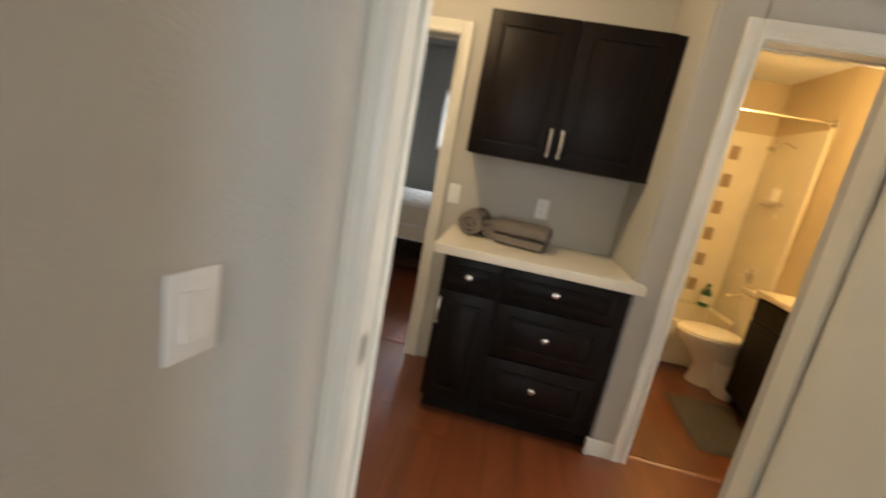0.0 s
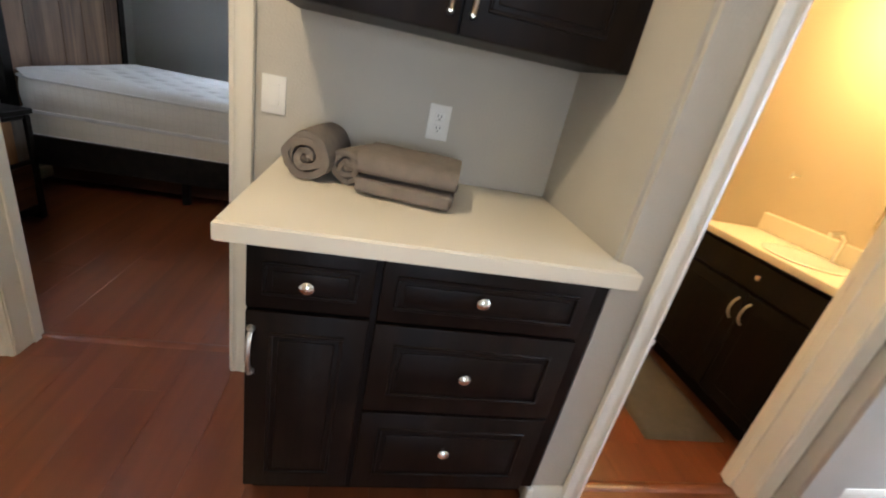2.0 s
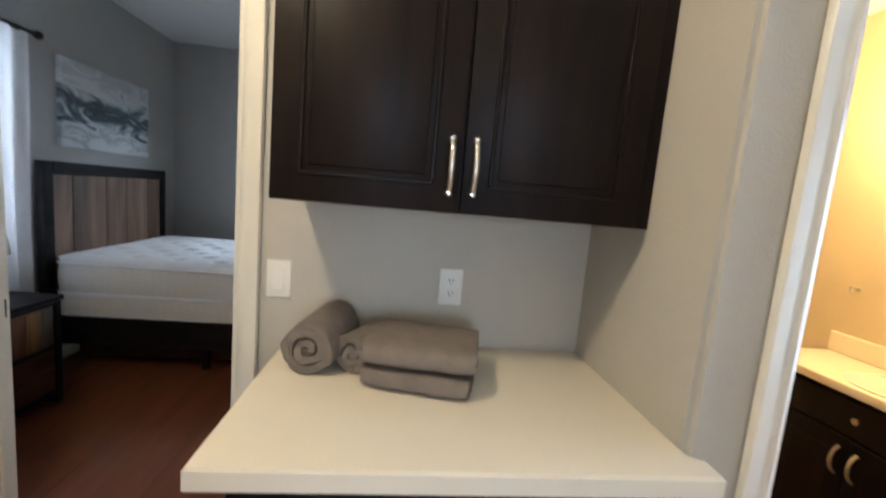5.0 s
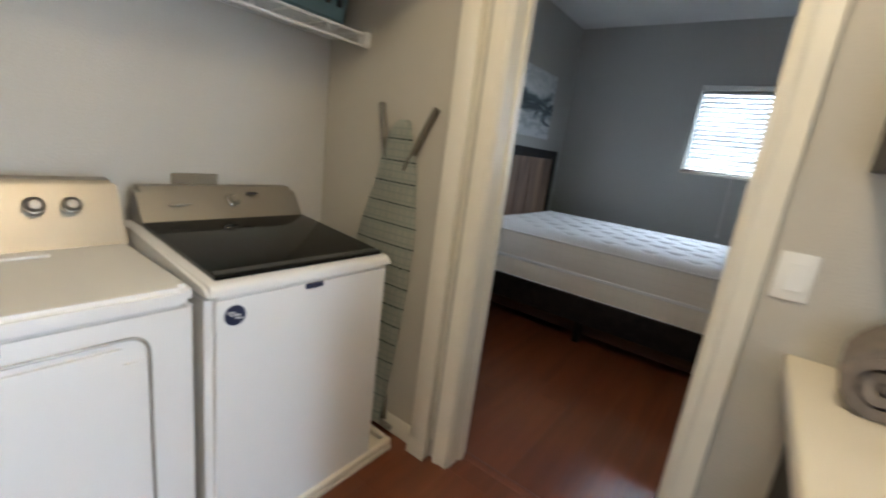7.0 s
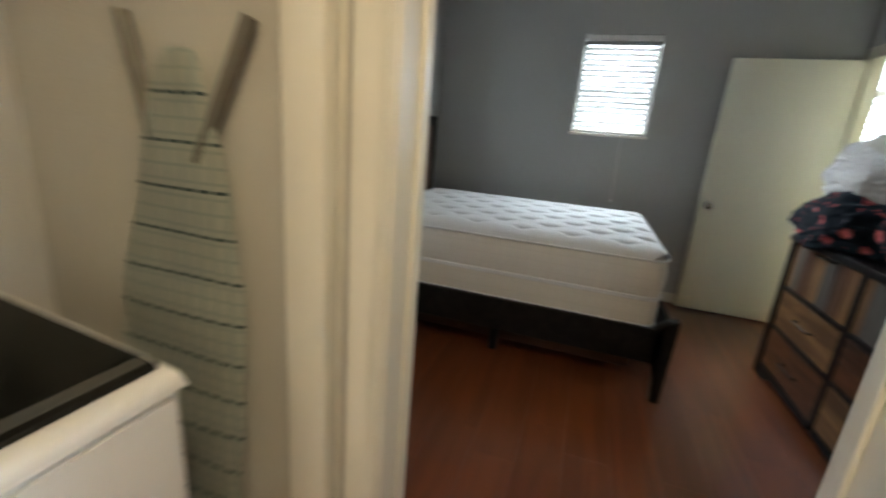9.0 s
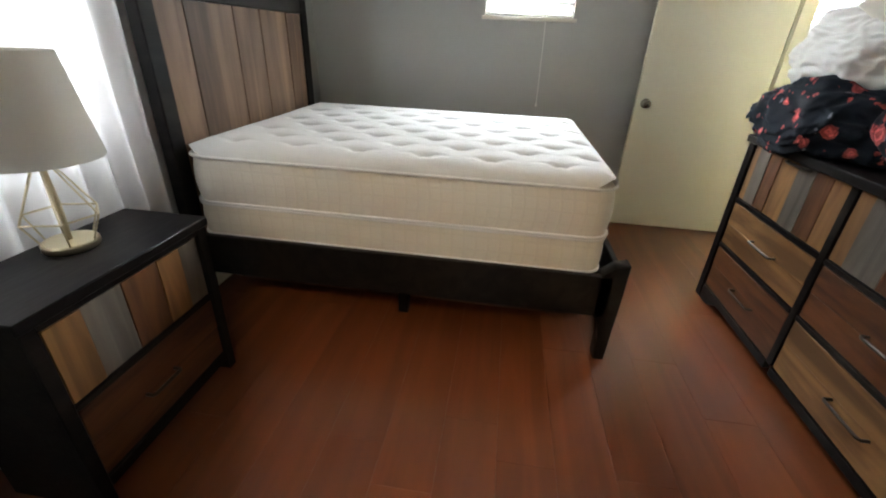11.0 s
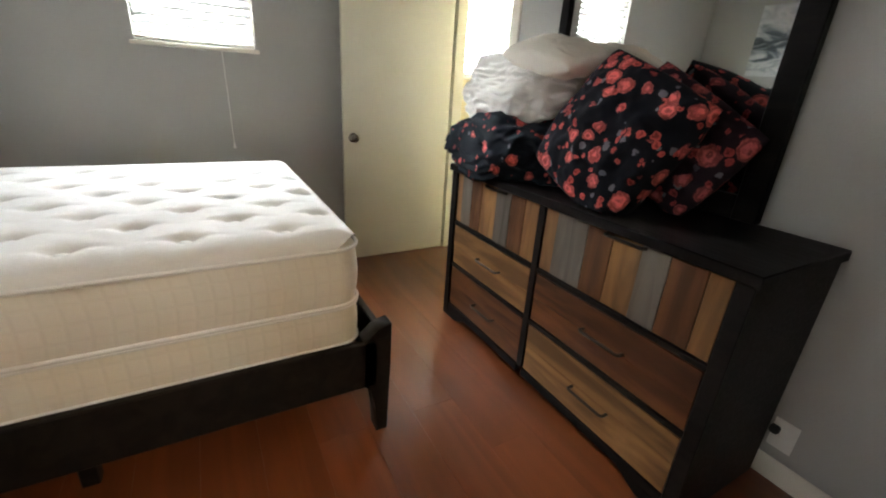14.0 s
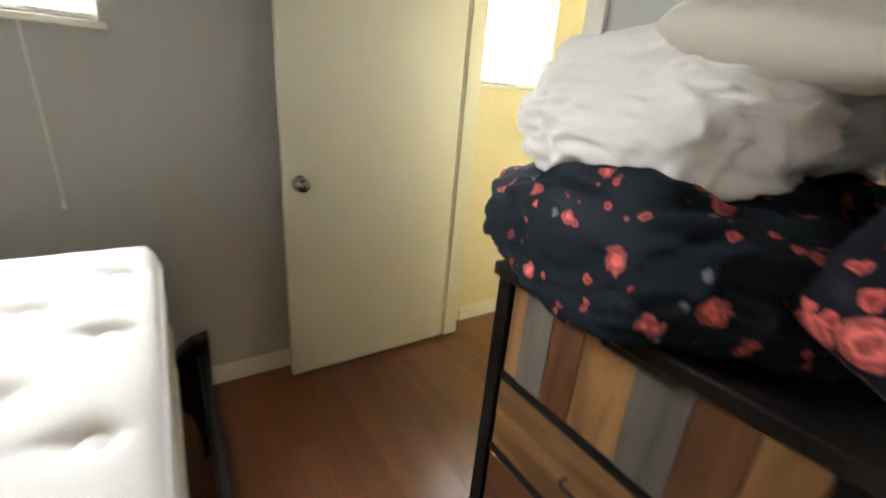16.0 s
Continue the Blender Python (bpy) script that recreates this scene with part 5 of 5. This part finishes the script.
part("center_leg", box(-1.232, 4.540, 0.0, -1.182, 4.590, 0.385, 0.003), BLACKWOOD, bed)
part("center_leg", box(-1.232, 5.30, 0.0, -1.182, 5.35, 0.385, 0.003), BLACKWOOD, bed)

BX0, BX1, BY0, BY1 = -2.118, -0.345, 4.400, 5.750


def rounded_ring(x0, y0, x1, y1, r, seg=6, n=14, m=12):
    """Points round a rectangle with rounded corners, evenly enough for cloth."""
    pts = []
    for cx, cy, a0, k in ((x1 - r, y1 - r, 0, m), (x0 + r, y1 - r, 90, n), (x0 + r, y0 + r, 180, m), (x1 - r, y0 + r, 270, n)):
        for j in range(seg + 1):
            a = radians(a0 + 90 * j / seg)
            pts.append((cx + r * math.cos(a), cy + r * math.sin(a)))
    return pts


def pad(x0, y0, z0, x1, y1, z1, r, puff):
    """Side band of a mattress: a rounded loop that bulges a little between its seams."""
    bm, rings = bmesh.new(), []
    for k in range(9):
        s = k / 8
        o = puff * math.sin(math.pi * s)
        rings.append([bm.verts.new((x, y, z0 + (z1 - z0) * s)) for x, y in rounded_ring(x0 - o, y0 - o, x1 + o, y1 + o, r + o)])
    return stack(rings, bm)


spring = thing("box_spring", (-1.05, 5.08, 0.406), "cream box spring under the mattress", "box spring")
part("side_band", pad(BX0, BY0, 0.407, BX1, BY1, 0.560, 0.075, 0.006), BOX_SIDE, spring)
for z in (0.416, 0.558):
    part("piping", tube([(x, y, z) for x, y in rounded_ring(BX0 - 0.004, BY0 - 0.004, BX1 + 0.004, BY1 + 0.004, 0.079)], 0.006, 8, True), MAT_TOP, spring, "white piped edge")
mattress = thing("mattress", (-1.05, 5.08, 0.565), "bare white tufted pillow-top mattress on the bed", "mattress")
part("side_band", pad(BX0, BY0, 0.565, BX1, BY1, 0.768, 0.085, 0.012), MAT_SIDE, mattress)
for z in (0.570, 0.770):
    part("piping", tube([(x, y, z) for x, y in rounded_ring(BX0 - 0.008, BY0 - 0.008, BX1 + 0.008, BY1 + 0.008, 0.092)], 0.007, 8, True), MAT_TOP, mattress, "white piped edge")
TUFTS = [(-0.418 - 0.1385 * i, 4.510 + 0.147 * j) for i in range(12) for j in range(8) if (i + j) % 2]
TARR = np.array(TUFTS)


def mattress_top(u, v):
    """Height of the pillow top, with a dimple and short creases at each tuft."""
    a, b = 2 * u - 1, 2 * v - 1
    # keep the border square but round its corners
    x, y = (BX0 + BX1) / 2 + a * (BX1 - BX0 + 0.02) / 2, (BY0 + BY1) / 2 + b * (BY1 - BY0 + 0.02) / 2
    cx, cy = max(0, abs(x - (BX0 + BX1) / 2) - (BX1 - BX0 + 0.02) / 2 + 0.10), max(0, abs(y - (BY0 + BY1) / 2) - (BY1 - BY0 + 0.02) / 2 + 0.10)
    r = math.hypot(cx, cy)
    if r > 0.10:
        x -= math.copysign((r - 0.10) * cx / r, a)
        y -= math.copysign((r - 0.10) * cy / r, b)
    ex = min(x - (BX0 - 0.01), (BX1 + 0.01) - x, y - (BY0 - 0.01), (BY1 + 0.01) - y)
    ex = max(0.0, ex)
    z = 0.774 + 0.056 * (1 - (1 - min(ex / 0.11, 1)) ** 2) ** 0.5
    d = TARR - (x, y)
    dd = np.hypot(d[:, 0], d[:, 1])
    z -= float(np.sum(0.024 * np.exp(-(dd / 0.036) ** 2) + 0.010 * np.exp(-(d[:, 0] / 0.080) ** 2 - ((d[:, 1] + 0.012 - 2.2 * d[:, 0] ** 2) / 0.013) ** 2))) * min(ex / 0.06, 1)
    z += 0.003 * noise.noise((3 * x, 3 * y, 0)) + 0.0012 * noise.noise((16 * x, 16 * y, 2))
    return (x, y, z)


bm = grid_sheet(170, 142, mattress_top)
part("pillow_top", bm, MAT_TOP, mattress, "white tufted pillow top", smooth=180)
for x, y in TUFTS:
    part("tuft", lathe([(0.0, 0.0), (0.018, 0.001), (0.021, 0.005), (0.016, 0.0095), (0.0, 0.0115)], (x, y, mattress_top((x - (BX0 - 0.01)) / (BX1 - BX0 + 0.02), (y - (BY0 - 0.01)) / (BY1 - BY0 + 0.02))[2] - 0.001), seg=14), MAT_TOP, mattress)

# ---- bedroom: picture, curtain ----
picture = thing("canvas_picture", (WEST, 5.17, 1.55), "landscape canvas of misty grey hills on the wall", "picture")
part("canvas", box(WEST + 0.002, 4.650, 1.545, WEST + 0.034, 5.650, 2.155, 0.003), PAINTED, picture)
drape = thing("curtain", (WEST + 0.09, 3.75, 0.03), "long white sheer curtain over the side window", "curtain")


def drape_sheet(u, v):
    y = 3.14 + 1.18 * u + 0.015 * math.sin(5 * v + 9 * u)
    amp = 0.014 + 0.018 * (1 - v)
    return (WEST + 0.085 + amp * math.sin(2 * math.pi * 10.5 * u + 0.8 * math.sin(4 * u)) + 0.006 * noise.noise((9 * u, 3 * v, 4)), y, 0.03 + 2.16 * v)


part("cloth", grid_sheet(170, 24, drape_sheet), CURTAIN, drape, smooth=180)
crail = thing("curtain_rod", (WEST, 3.75, 2.12), "dark curtain rod with round finials", "curtain rod")
part("bar", rod((WEST + 0.085, 3.02, 2.205), (WEST + 0.085, 4.37, 2.205), 0.010), BRONZE, crail)
for y, s in ((3.02, -1), (4.37, 1)):
    part("finial", lathe([(0.010, 0.0), (0.014, 0.008), (0.010, 0.016), (0.024, 0.035), (0.027, 0.05), (0.018, 0.068), (0.0, 0.074)], (WEST + 0.085, y, 2.205), (0, s, 0)), BRONZE, crail)
for y in (3.08, 4.28):
    part("bracket", tube([(WEST + 0.001, y, 2.20), (WEST + 0.05, y, 2.20), (WEST + 0.085, y, 2.19)], 0.008, 8), BRONZE, crail)


# ---- bedroom: dresser, nightstand ----
def pull(parent, at_a, at_b, out, mat=BRONZE):
    a, b, o = Vector(at_a), Vector(at_b), Vector(out)
    bm = tube([a, a + o * 0.024, a + o * 0.030 + (b - a) * 0.06, b + o * 0.030 - (b - a) * 0.06, b + o * 0.024, b], 0.006, 8)
    part("pull", bm, mat, parent, "dark bronze bar pull")


def plank_row(parent, x, sign, y0, y1, z0, z1, pieces):
    """A drawer front of upright reclaimed planks; x: its face, sign: the way it faces along x; pieces: breadths and woods from y1 down."""
    d = part("drawer_front", box(min(x, x - sign * 0.014), y0, z0, max(x, x - sign * 0.014), y1, z1, 0.001), BLACKWOOD, parent)
    scale = (y1 - y0 - 0.002) / sum(w for w, _ in pieces)
    y = y1 - 0.001
    for k, (w, mat) in enumerate(pieces):
        w *= scale
        e = x + sign * (0.005 + 0.0015 * ((k * 5) % 3))
        part("plank", box(min(x, e), y - w + 0.001, z0 + 0.002, max(x, e), y, z1 - 0.002, 0.0015), mat, d)
        y -= w
    return d


def board_row(parent, x, sign, y0, y1, z0, z1, cuts, mats):
    """A drawer front of long boards laid one above another."""
    d = part("drawer_front", box(min(x, x - sign * 0.014), y0, z0, max(x, x - sign * 0.014), y1, z1, 0.001), BLACKWOOD, parent)
    zs = [z0 + 0.002] + [z0 + (z1 - z0) * c for c in cuts] + [z1 - 0.002]
    for k, (a, b) in enumerate(zip(zs, zs[1:])):
        e = x + sign * (0.006 + 0.002 * (k % 2))
        part("board", box(min(x, e), y0 + 0.001, a, max(x, e), y1 - 0.001, b - 0.0012, 0.0015), mats[k % len(mats)], d)
    return d


DX, DY0, DY1, DTOP = 0.403, 3.590, 5.090, 0.897
dresser = thing("dresser", (0.70, 4.34, 0), "dark wooden dresser with reclaimed plank drawers", "dresser")
part("top", box(DX - 0.016, DY0 - 0.012, DTOP - 0.036, 0.905, DY1 + 0.012, DTOP, 0.004), BLACKWOOD, dresser)
part("side_panel", box(DX - 0.004, DY0, 0.0, 0.900, DY0 + 0.048, DTOP - 0.037, 0.003), BLACKWOOD, dresser)
part("side_panel", box(DX - 0.004, DY1 - 0.048, 0.0, 0.900, DY1, DTOP - 0.037, 0.003), BLACKWOOD, dresser)
part("back_panel", box(0.885, DY0 + 0.049, 0.05, 0.900, DY1 - 0.049, DTOP - 0.038), BLACKWOOD, dresser)
part("divider", box(DX, 4.362, 0.085, 0.88, 4.397, DTOP - 0.038, 0.002), BLACKWOOD, dresser)
for z0, z1 in ((0.045, 0.082), (0.325, 0.345), (0.573, 0.593)):
    for a, b in ((DY0 + 0.049, 4.361), (4.398, DY1 - 0.049)):
        part("rail", box(DX, a, z0, DX + 0.03, b, z1, 0.002), BLACKWOOD, dresser)
part("foot_bracket", prism([(DY1 - 0.049, 0.0), (DY1 - 0.049, 0.045), (DY1 - 0.22, 0.045), (DY1 - 0.13, 0.0)], "x", DX, DX + 0.03), BLACKWOOD, dresser)
part("foot_bracket", prism([(DY0 + 0.049, 0.0), (DY0 + 0.049, 0.045), (DY0 + 0.22, 0.045), (DY0 + 0.13, 0.0)], "x", DX, DX + 0.03), BLACKWOOD, dresser)
FAR_PLANKS = [(0.050, PLANK_TAN), (0.090, PLANK_GREY), (0.088, PLANK_BROWN), (0.127, PLANK_TAN), (0.110, PLANK_GREY), (0.100, PLANK_BROWN), (0.088, PLANK_TAN)]
NEAR_PLANKS = [(0.070, PLANK_TAN), (0.157, PLANK_GREY), (0.113, PLANK_BROWN), (0.117, PLANK_TAN), (0.100, PLANK_GREY), (0.117, PLANK_BROWN), (0.067, PLANK_TAN)]
for a, b, planks, mid, low_mat, c in ((4.401, DY1 - 0.052, FAR_PLANKS, BOARD_TAN, BOARD_BROWN, 4.692), (DY0 + 0.052, 4.358, NEAR_PLANKS, BOARD_BROWN, BOARD_TAN, 3.982)):
    tpd = plank_row(dresser, DX + 0.012, -1, a, b, 0.596, DTOP - 0.040, planks)
    pull(tpd, (DX + 0.006, c - 0.075, DTOP - 0.050), (DX + 0.006, c + 0.075, DTOP - 0.050), (-0.5, 0, 0))
    md = board_row(dresser, DX + 0.012, -1, a, b, 0.348, 0.570, (0.48,), (mid, mid))
    pull(md, (DX + 0.006, c - 0.088, 0.465), (DX + 0.006, c + 0.088, 0.465), (-1, 0, 0))
    bd = board_row(dresser, DX + 0.012, -1, a, b, 0.085, 0.322, (0.55,), (low_mat, low_mat))
    pull(bd, (DX + 0.006, c - 0.085, 0.200), (DX + 0.006, c + 0.085, 0.200), (-1, 0, 0))

NX = -1.812
stand = thing("nightstand", (-1.95, 3.72, 0), "dark wooden nightstand with a plank drawer", "nightstand")
part("top", box(WEST + 0.14, 3.410, 0.628, NX + 0.014, 4.060, 0.660, 0.004), BLACKWOOD, stand)
part("side_panel", box(WEST + 0.145, 3.420, 0.0, NX + 0.004, 3.460, 0.627, 0.003), BLACKWOOD, stand)
part("side_panel", box(WEST + 0.145, 4.010, 0.0, NX + 0.004, 4.050, 0.627, 0.003), BLACKWOOD, stand)
part("back_panel", box(WEST + 0.15, 3.461, 0.03, WEST + 0.165, 4.009, 0.626), BLACKWOOD, stand)
part("rail", box(NX - 0.03, 3.461, 0.605, NX, 4.009, 0.627, 0.002), BLACKWOOD, stand)
part("rail", box(NX - 0.03, 3.461, 0.345, NX, 4.009, 0.365, 0.002), BLACKWOOD, stand)
part("rail", box(NX - 0.03, 3.461, 0.05, NX, 4.009, 0.09, 0.002), BLACKWOOD, stand)
plank_row(stand, NX - 0.012, 1, 3.465, 4.005, 0.368, 0.602, [(0.085, PLANK_GREY), (0.095, PLANK_TAN), (0.130, PLANK_BROWN), (0.125, PLANK_GREY), (0.100, PLANK_TAN)])
nd = board_row(stand, NX - 0.012, 1, 3.465, 4.005, 0.093, 0.342, (0.5,), (BOARD_BROWN, BOARD_BROWN))
pull(nd, (NX - 0.006, 3.65, 0.22), (NX - 0.006, 3.77, 0.22), (1, 0, 0))

lamp = thing("table_lamp", (-2.02, 3.765, 0.66), "table lamp with a gold wire base and beige drum shade", "table lamp")
LX, LY = -2.020, 3.765
part("base", lathe([(0.0, 0.0), (0.068, 0.0), (0.070, 0.004), (0.070, 0.018), (0.066, 0.022), (0.0, 0.022)], (LX, LY, 0.6605)), BRASS, lamp, "brushed gold base")
part("stem", rod((LX, LY, 0.682), (LX, LY, 0.96), 0.007), BRASS, lamp)
cage = []
for k in range(6):
    a = 2 * math.pi * k / 6 + 0.3
    cage.append(((LX + 0.064 * math.cos(a), LY + 0.064 * math.sin(a), 0.682), (LX + 0.098 * math.cos(a), LY + 0.098 * math.sin(a), 0.760)))
for k, (lo, mid) in enumerate(cage):
    part("wire", rod(lo, mid, 0.0026, 6), BRASS, lamp)
    part("wire", rod(mid, (LX + 0.008 * math.cos(k), LY + 0.008 * math.sin(k), 0.93), 0.0026, 6), BRASS, lamp)
    part("wire", rod(mid, cage[(k + 1) % 6][1], 0.0026, 6), BRASS, lamp)
part("shade", lathe([(0.150, 0.922), (0.110, 1.187), (0.108, 1.187), (0.148, 0.922), (0.150, 0.922)], (LX, LY, 0.0), seg=48), SHADE, lamp, "beige linen drum shade")

mirror = thing("dresser_mirror", (0.93, 4.34, DTOP), "large mirror in a wide dark wooden frame", "mirror")
MX, MY0, MY1, MZ = 0.900, 3.835, 4.950, 1.98
part("stile", box(MX - 0.030, MY0, DTOP + 0.001, MX + 0.008, MY0 + 0.085, MZ, 0.004), BLACKWOOD, mirror)
part("stile", box(MX - 0.030, MY1 - 0.055, DTOP + 0.001, MX + 0.008, MY1, MZ, 0.004), BLACKWOOD, mirror)
part("rail", box(MX - 0.029, MY0 + 0.0855, MZ - 0.085, MX + 0.007, MY1 - 0.0555, MZ, 0.004), BLACKWOOD, mirror)
part("rail", box(MX - 0.029, MY0 + 0.0855, DTOP + 0.001, MX + 0.007, MY1 - 0.0555, DTOP + 0.086, 0.004), BLACKWOOD, mirror)
part("glass", box(MX - 0.012, MY0 + 0.08, DTOP + 0.08, MX - 0.006, MY1 - 0.05, MZ - 0.08), MIRROR, mirror, "silvered glass")


# ---- bedroom: bedding heaped on the dresser ----
def cushion(name, centre, w, h, t, turns, mat, label, category, seed, crease=0.012, axes=None):
    """A stuffed cushion: two bulging faces that meet in a seam, creased towards its corners."""
    ob = thing(name, centre, label, category, group="bedding on the dresser")
    m = Matrix.Translation(centre) @ Euler([radians(a) for a in turns]).to_matrix().to_4x4()
    if axes:
        a, b = Vector(axes[0]).normalized(), Vector(axes[1])
        b = (b - a * b.dot(a)).normalized()
        m = Matrix.Translation(centre) @ Matrix((a, b, a.cross(b))).transposed().to_4x4()
    bm = bmesh.new()
    for sgn in (1, -1):
        def f(u, v, sgn=sgn):
            a, b = 2 * u - 1, 2 * v - 1
            pinch = 1 - 0.10 * (1 - abs(a) ** 2) * abs(b) ** 3
            pinch2 = 1 - 0.10 * (1 - abs(b) ** 2) * abs(a) ** 3
            bul = ((1 - a * a) * (1 - b * b)) ** 0.42
            cr = crease * bul * (noise.noise((3.1 * a + seed, 3.1 * b, seed)) + 0.6 * noise.noise((8 * a, 8 * b + seed, 3 + sgn)))
            return m @ Vector((a * w / 2 * pinch2 * (1 - 0.13 * b * b), b * h / 2 * pinch * (1 - 0.13 * a * a), sgn * t / 2 * bul + cr))
        join(bm, grid_sheet(56, 56, f))
    bmesh.ops.remove_doubles(bm, verts=bm.verts[:], dist=2e-4)
    for v in bm.verts:
        v.co.z = max(v.co.z, DTOP + 0.003 + 0.0004 * (v.index % 7))
    part("cover", bm, mat, ob, smooth=180)
    return ob


def heap(name, centre, size, mat, label, category, seed, folds=0.05, flat=0.0, floor_z=DTOP + 0.002, droop=None):
    """A crumpled heap of thick cloth: a rounded lump cut flat below, with deep soft folds."""
    ob = thing(name, (centre[0], centre[1], floor_z), label, category, group="bedding on the dresser")
    bm = bmesh.new()
    bmesh.ops.create_icosphere(bm, subdivisions=6, radius=1.0)
    for v in bm.verts:
        d = v.co.normalized()
        q = d * 1.6 + Vector((seed, seed * 0.7, 0))
        ridge = 1 - abs(noise.noise(q * 1.3 + Vector((noise.noise(q) * 0.9,) * 3))) * 2
        w = Vector((q.x * 0.6 + 0.5 * noise.noise(q), q.y * 1.5, q.z * 3.0 + 0.8 * noise.noise(q * 1.4)))
        pleat = 1 - 2 * abs(noise.noise(w * 1.7))
        r = 1 + folds * 2.2 * noise.noise(q) + folds * ridge + folds * 0.75 * pleat + folds * 0.20 * noise.noise(q * 4.2)
        c = Vector((abs(d.x) ** 0.75 * (1 if d.x > 0 else -1), abs(d.y) ** 0.75 * (1 if d.y > 0 else -1), d.z)) * r
        p = Vector((centre[0] + size[0] * c.x, centre[1] + size[1] * c.y, centre[2] + size[2] * c.z))
        low_z = floor_z
        if droop and p.x < droop[0]:
            p.z -= (droop[0] - p.x) * 1.3
            low_z = floor_z - min(droop[1], (droop[0] - p.x) * 2.2)
        p.z = max(p.z, low_z)
        v.co = p
    part("cloth", bm, mat, ob, smooth=180)
    return ob


heap("comforter", (0.62, 4.86, 1.00), (0.25, 0.38, 0.19), ROSES_SMALL, "dark comforter with small red roses bunched on the dresser", "comforter", 2.3, 0.07, droop=(DX - 0.02, 0.10))
heap("duvet", (0.66, 4.95, 1.25), (0.19, 0.29, 0.18), DUVET, "white duvet piled crumpled on the comforter", "duvet", 7.1, 0.09, floor_z=1.08)
cushion("bed_pillow", (0.66, 4.70, 1.43), 0.36, 0.44, 0.15, (10, -12, 8), CREAM_CLOTH, "cream bed pillow on top of the heap", "pillow", 4.4)
cushion("floral_pillow", (0.555, 4.235, 1.140), 0.57, 0.57, 0.23, (0, 0, 0), ROSES, "black pillow with large red roses leaning on the heap", "pillow", 1.7, 0.026, axes=((0.06, 0.74, 0.30), (0.24, -0.34, 0.62)))
cushion("floral_pillow", (0.740, 4.13, 1.145), 0.54, 0.42, 0.19, (0, 0, 0), ROSES_DIM, "plum pillow with red roses leaning on the mirror", "pillow", 9.2, 0.026, axes=((0.02, -0.87, -0.49), (0.25, -0.44, 0.80)))

# ---- laminate planks, room by room ----
PLANK_MESH = {}


def plank_mesh(w, l):
    key = (round(w, 3), round(l, 3))
    if key not in PLANK_MESH:
        c, g = 0.0006, 0.0002
        x, y = w / 2 - g, l / 2 - g
        vs = [(-x, -y, -0.012), (x, -y, -0.012), (x, y, -0.012), (-x, y, -0.012), (-x, -y, -c), (x, -y, -c), (x, y, -c), (-x, y, -c), (-x + c, -y + c, 0), (x - c, -y + c, 0), (x - c, y - c, 0), (-x + c, y - c, 0)]
        fs = [(0, 1, 5, 4), (1, 2, 6, 5), (2, 3, 7, 6), (3, 0, 4, 7), (4, 5, 9, 8), (5, 6, 10, 9), (6, 7, 11, 10), (7, 4, 8, 11), (8, 9, 10, 11)]
        me = bpy.data.meshes.new("plank")
        me.from_pydata(vs, [], fs)
        me.materials.append(PLANK)
        PLANK_MESH[key] = me
    return PLANK_MESH[key]


def lay(x0, x1, y0, y1, w=0.194, l=1.22, seed=1):
    r = random.Random(seed)
    x = x0
    while x < x1 - 0.005:
        ww = min(w, x1 - x)
        y = y0
        cut = r.choice((0.3, 0.45, 0.6, 0.75, 0.9, 1.05, 1.22))
        while y < y1 - 0.005:
            ll = min(cut, y1 - y)
            ob = new("plank", plank_mesh(ww, ll))
            ob.parent = FLOOR
            ob.location = (x + ww / 2, y + ll / 2, 0)
            y, cut = y + ll, l
        x += ww


lay(-2.07, 3.66, 0.95, 2.88, seed=2)
lay(WEST, 0.985, 2.8805, FAR, seed=3)
lay(1.0, 2.30, 2.881, 3.88, seed=4)
lay(-2.0, 1.9, -2.6, 0.949, seed=5)
lay(2.0, 3.66, -2.6, 0.949, seed=8)
lay(0.986, 2.6, 4.80, FAR, seed=6)
lay(2.60, 3.66, 2.881, 4.70, seed=7)
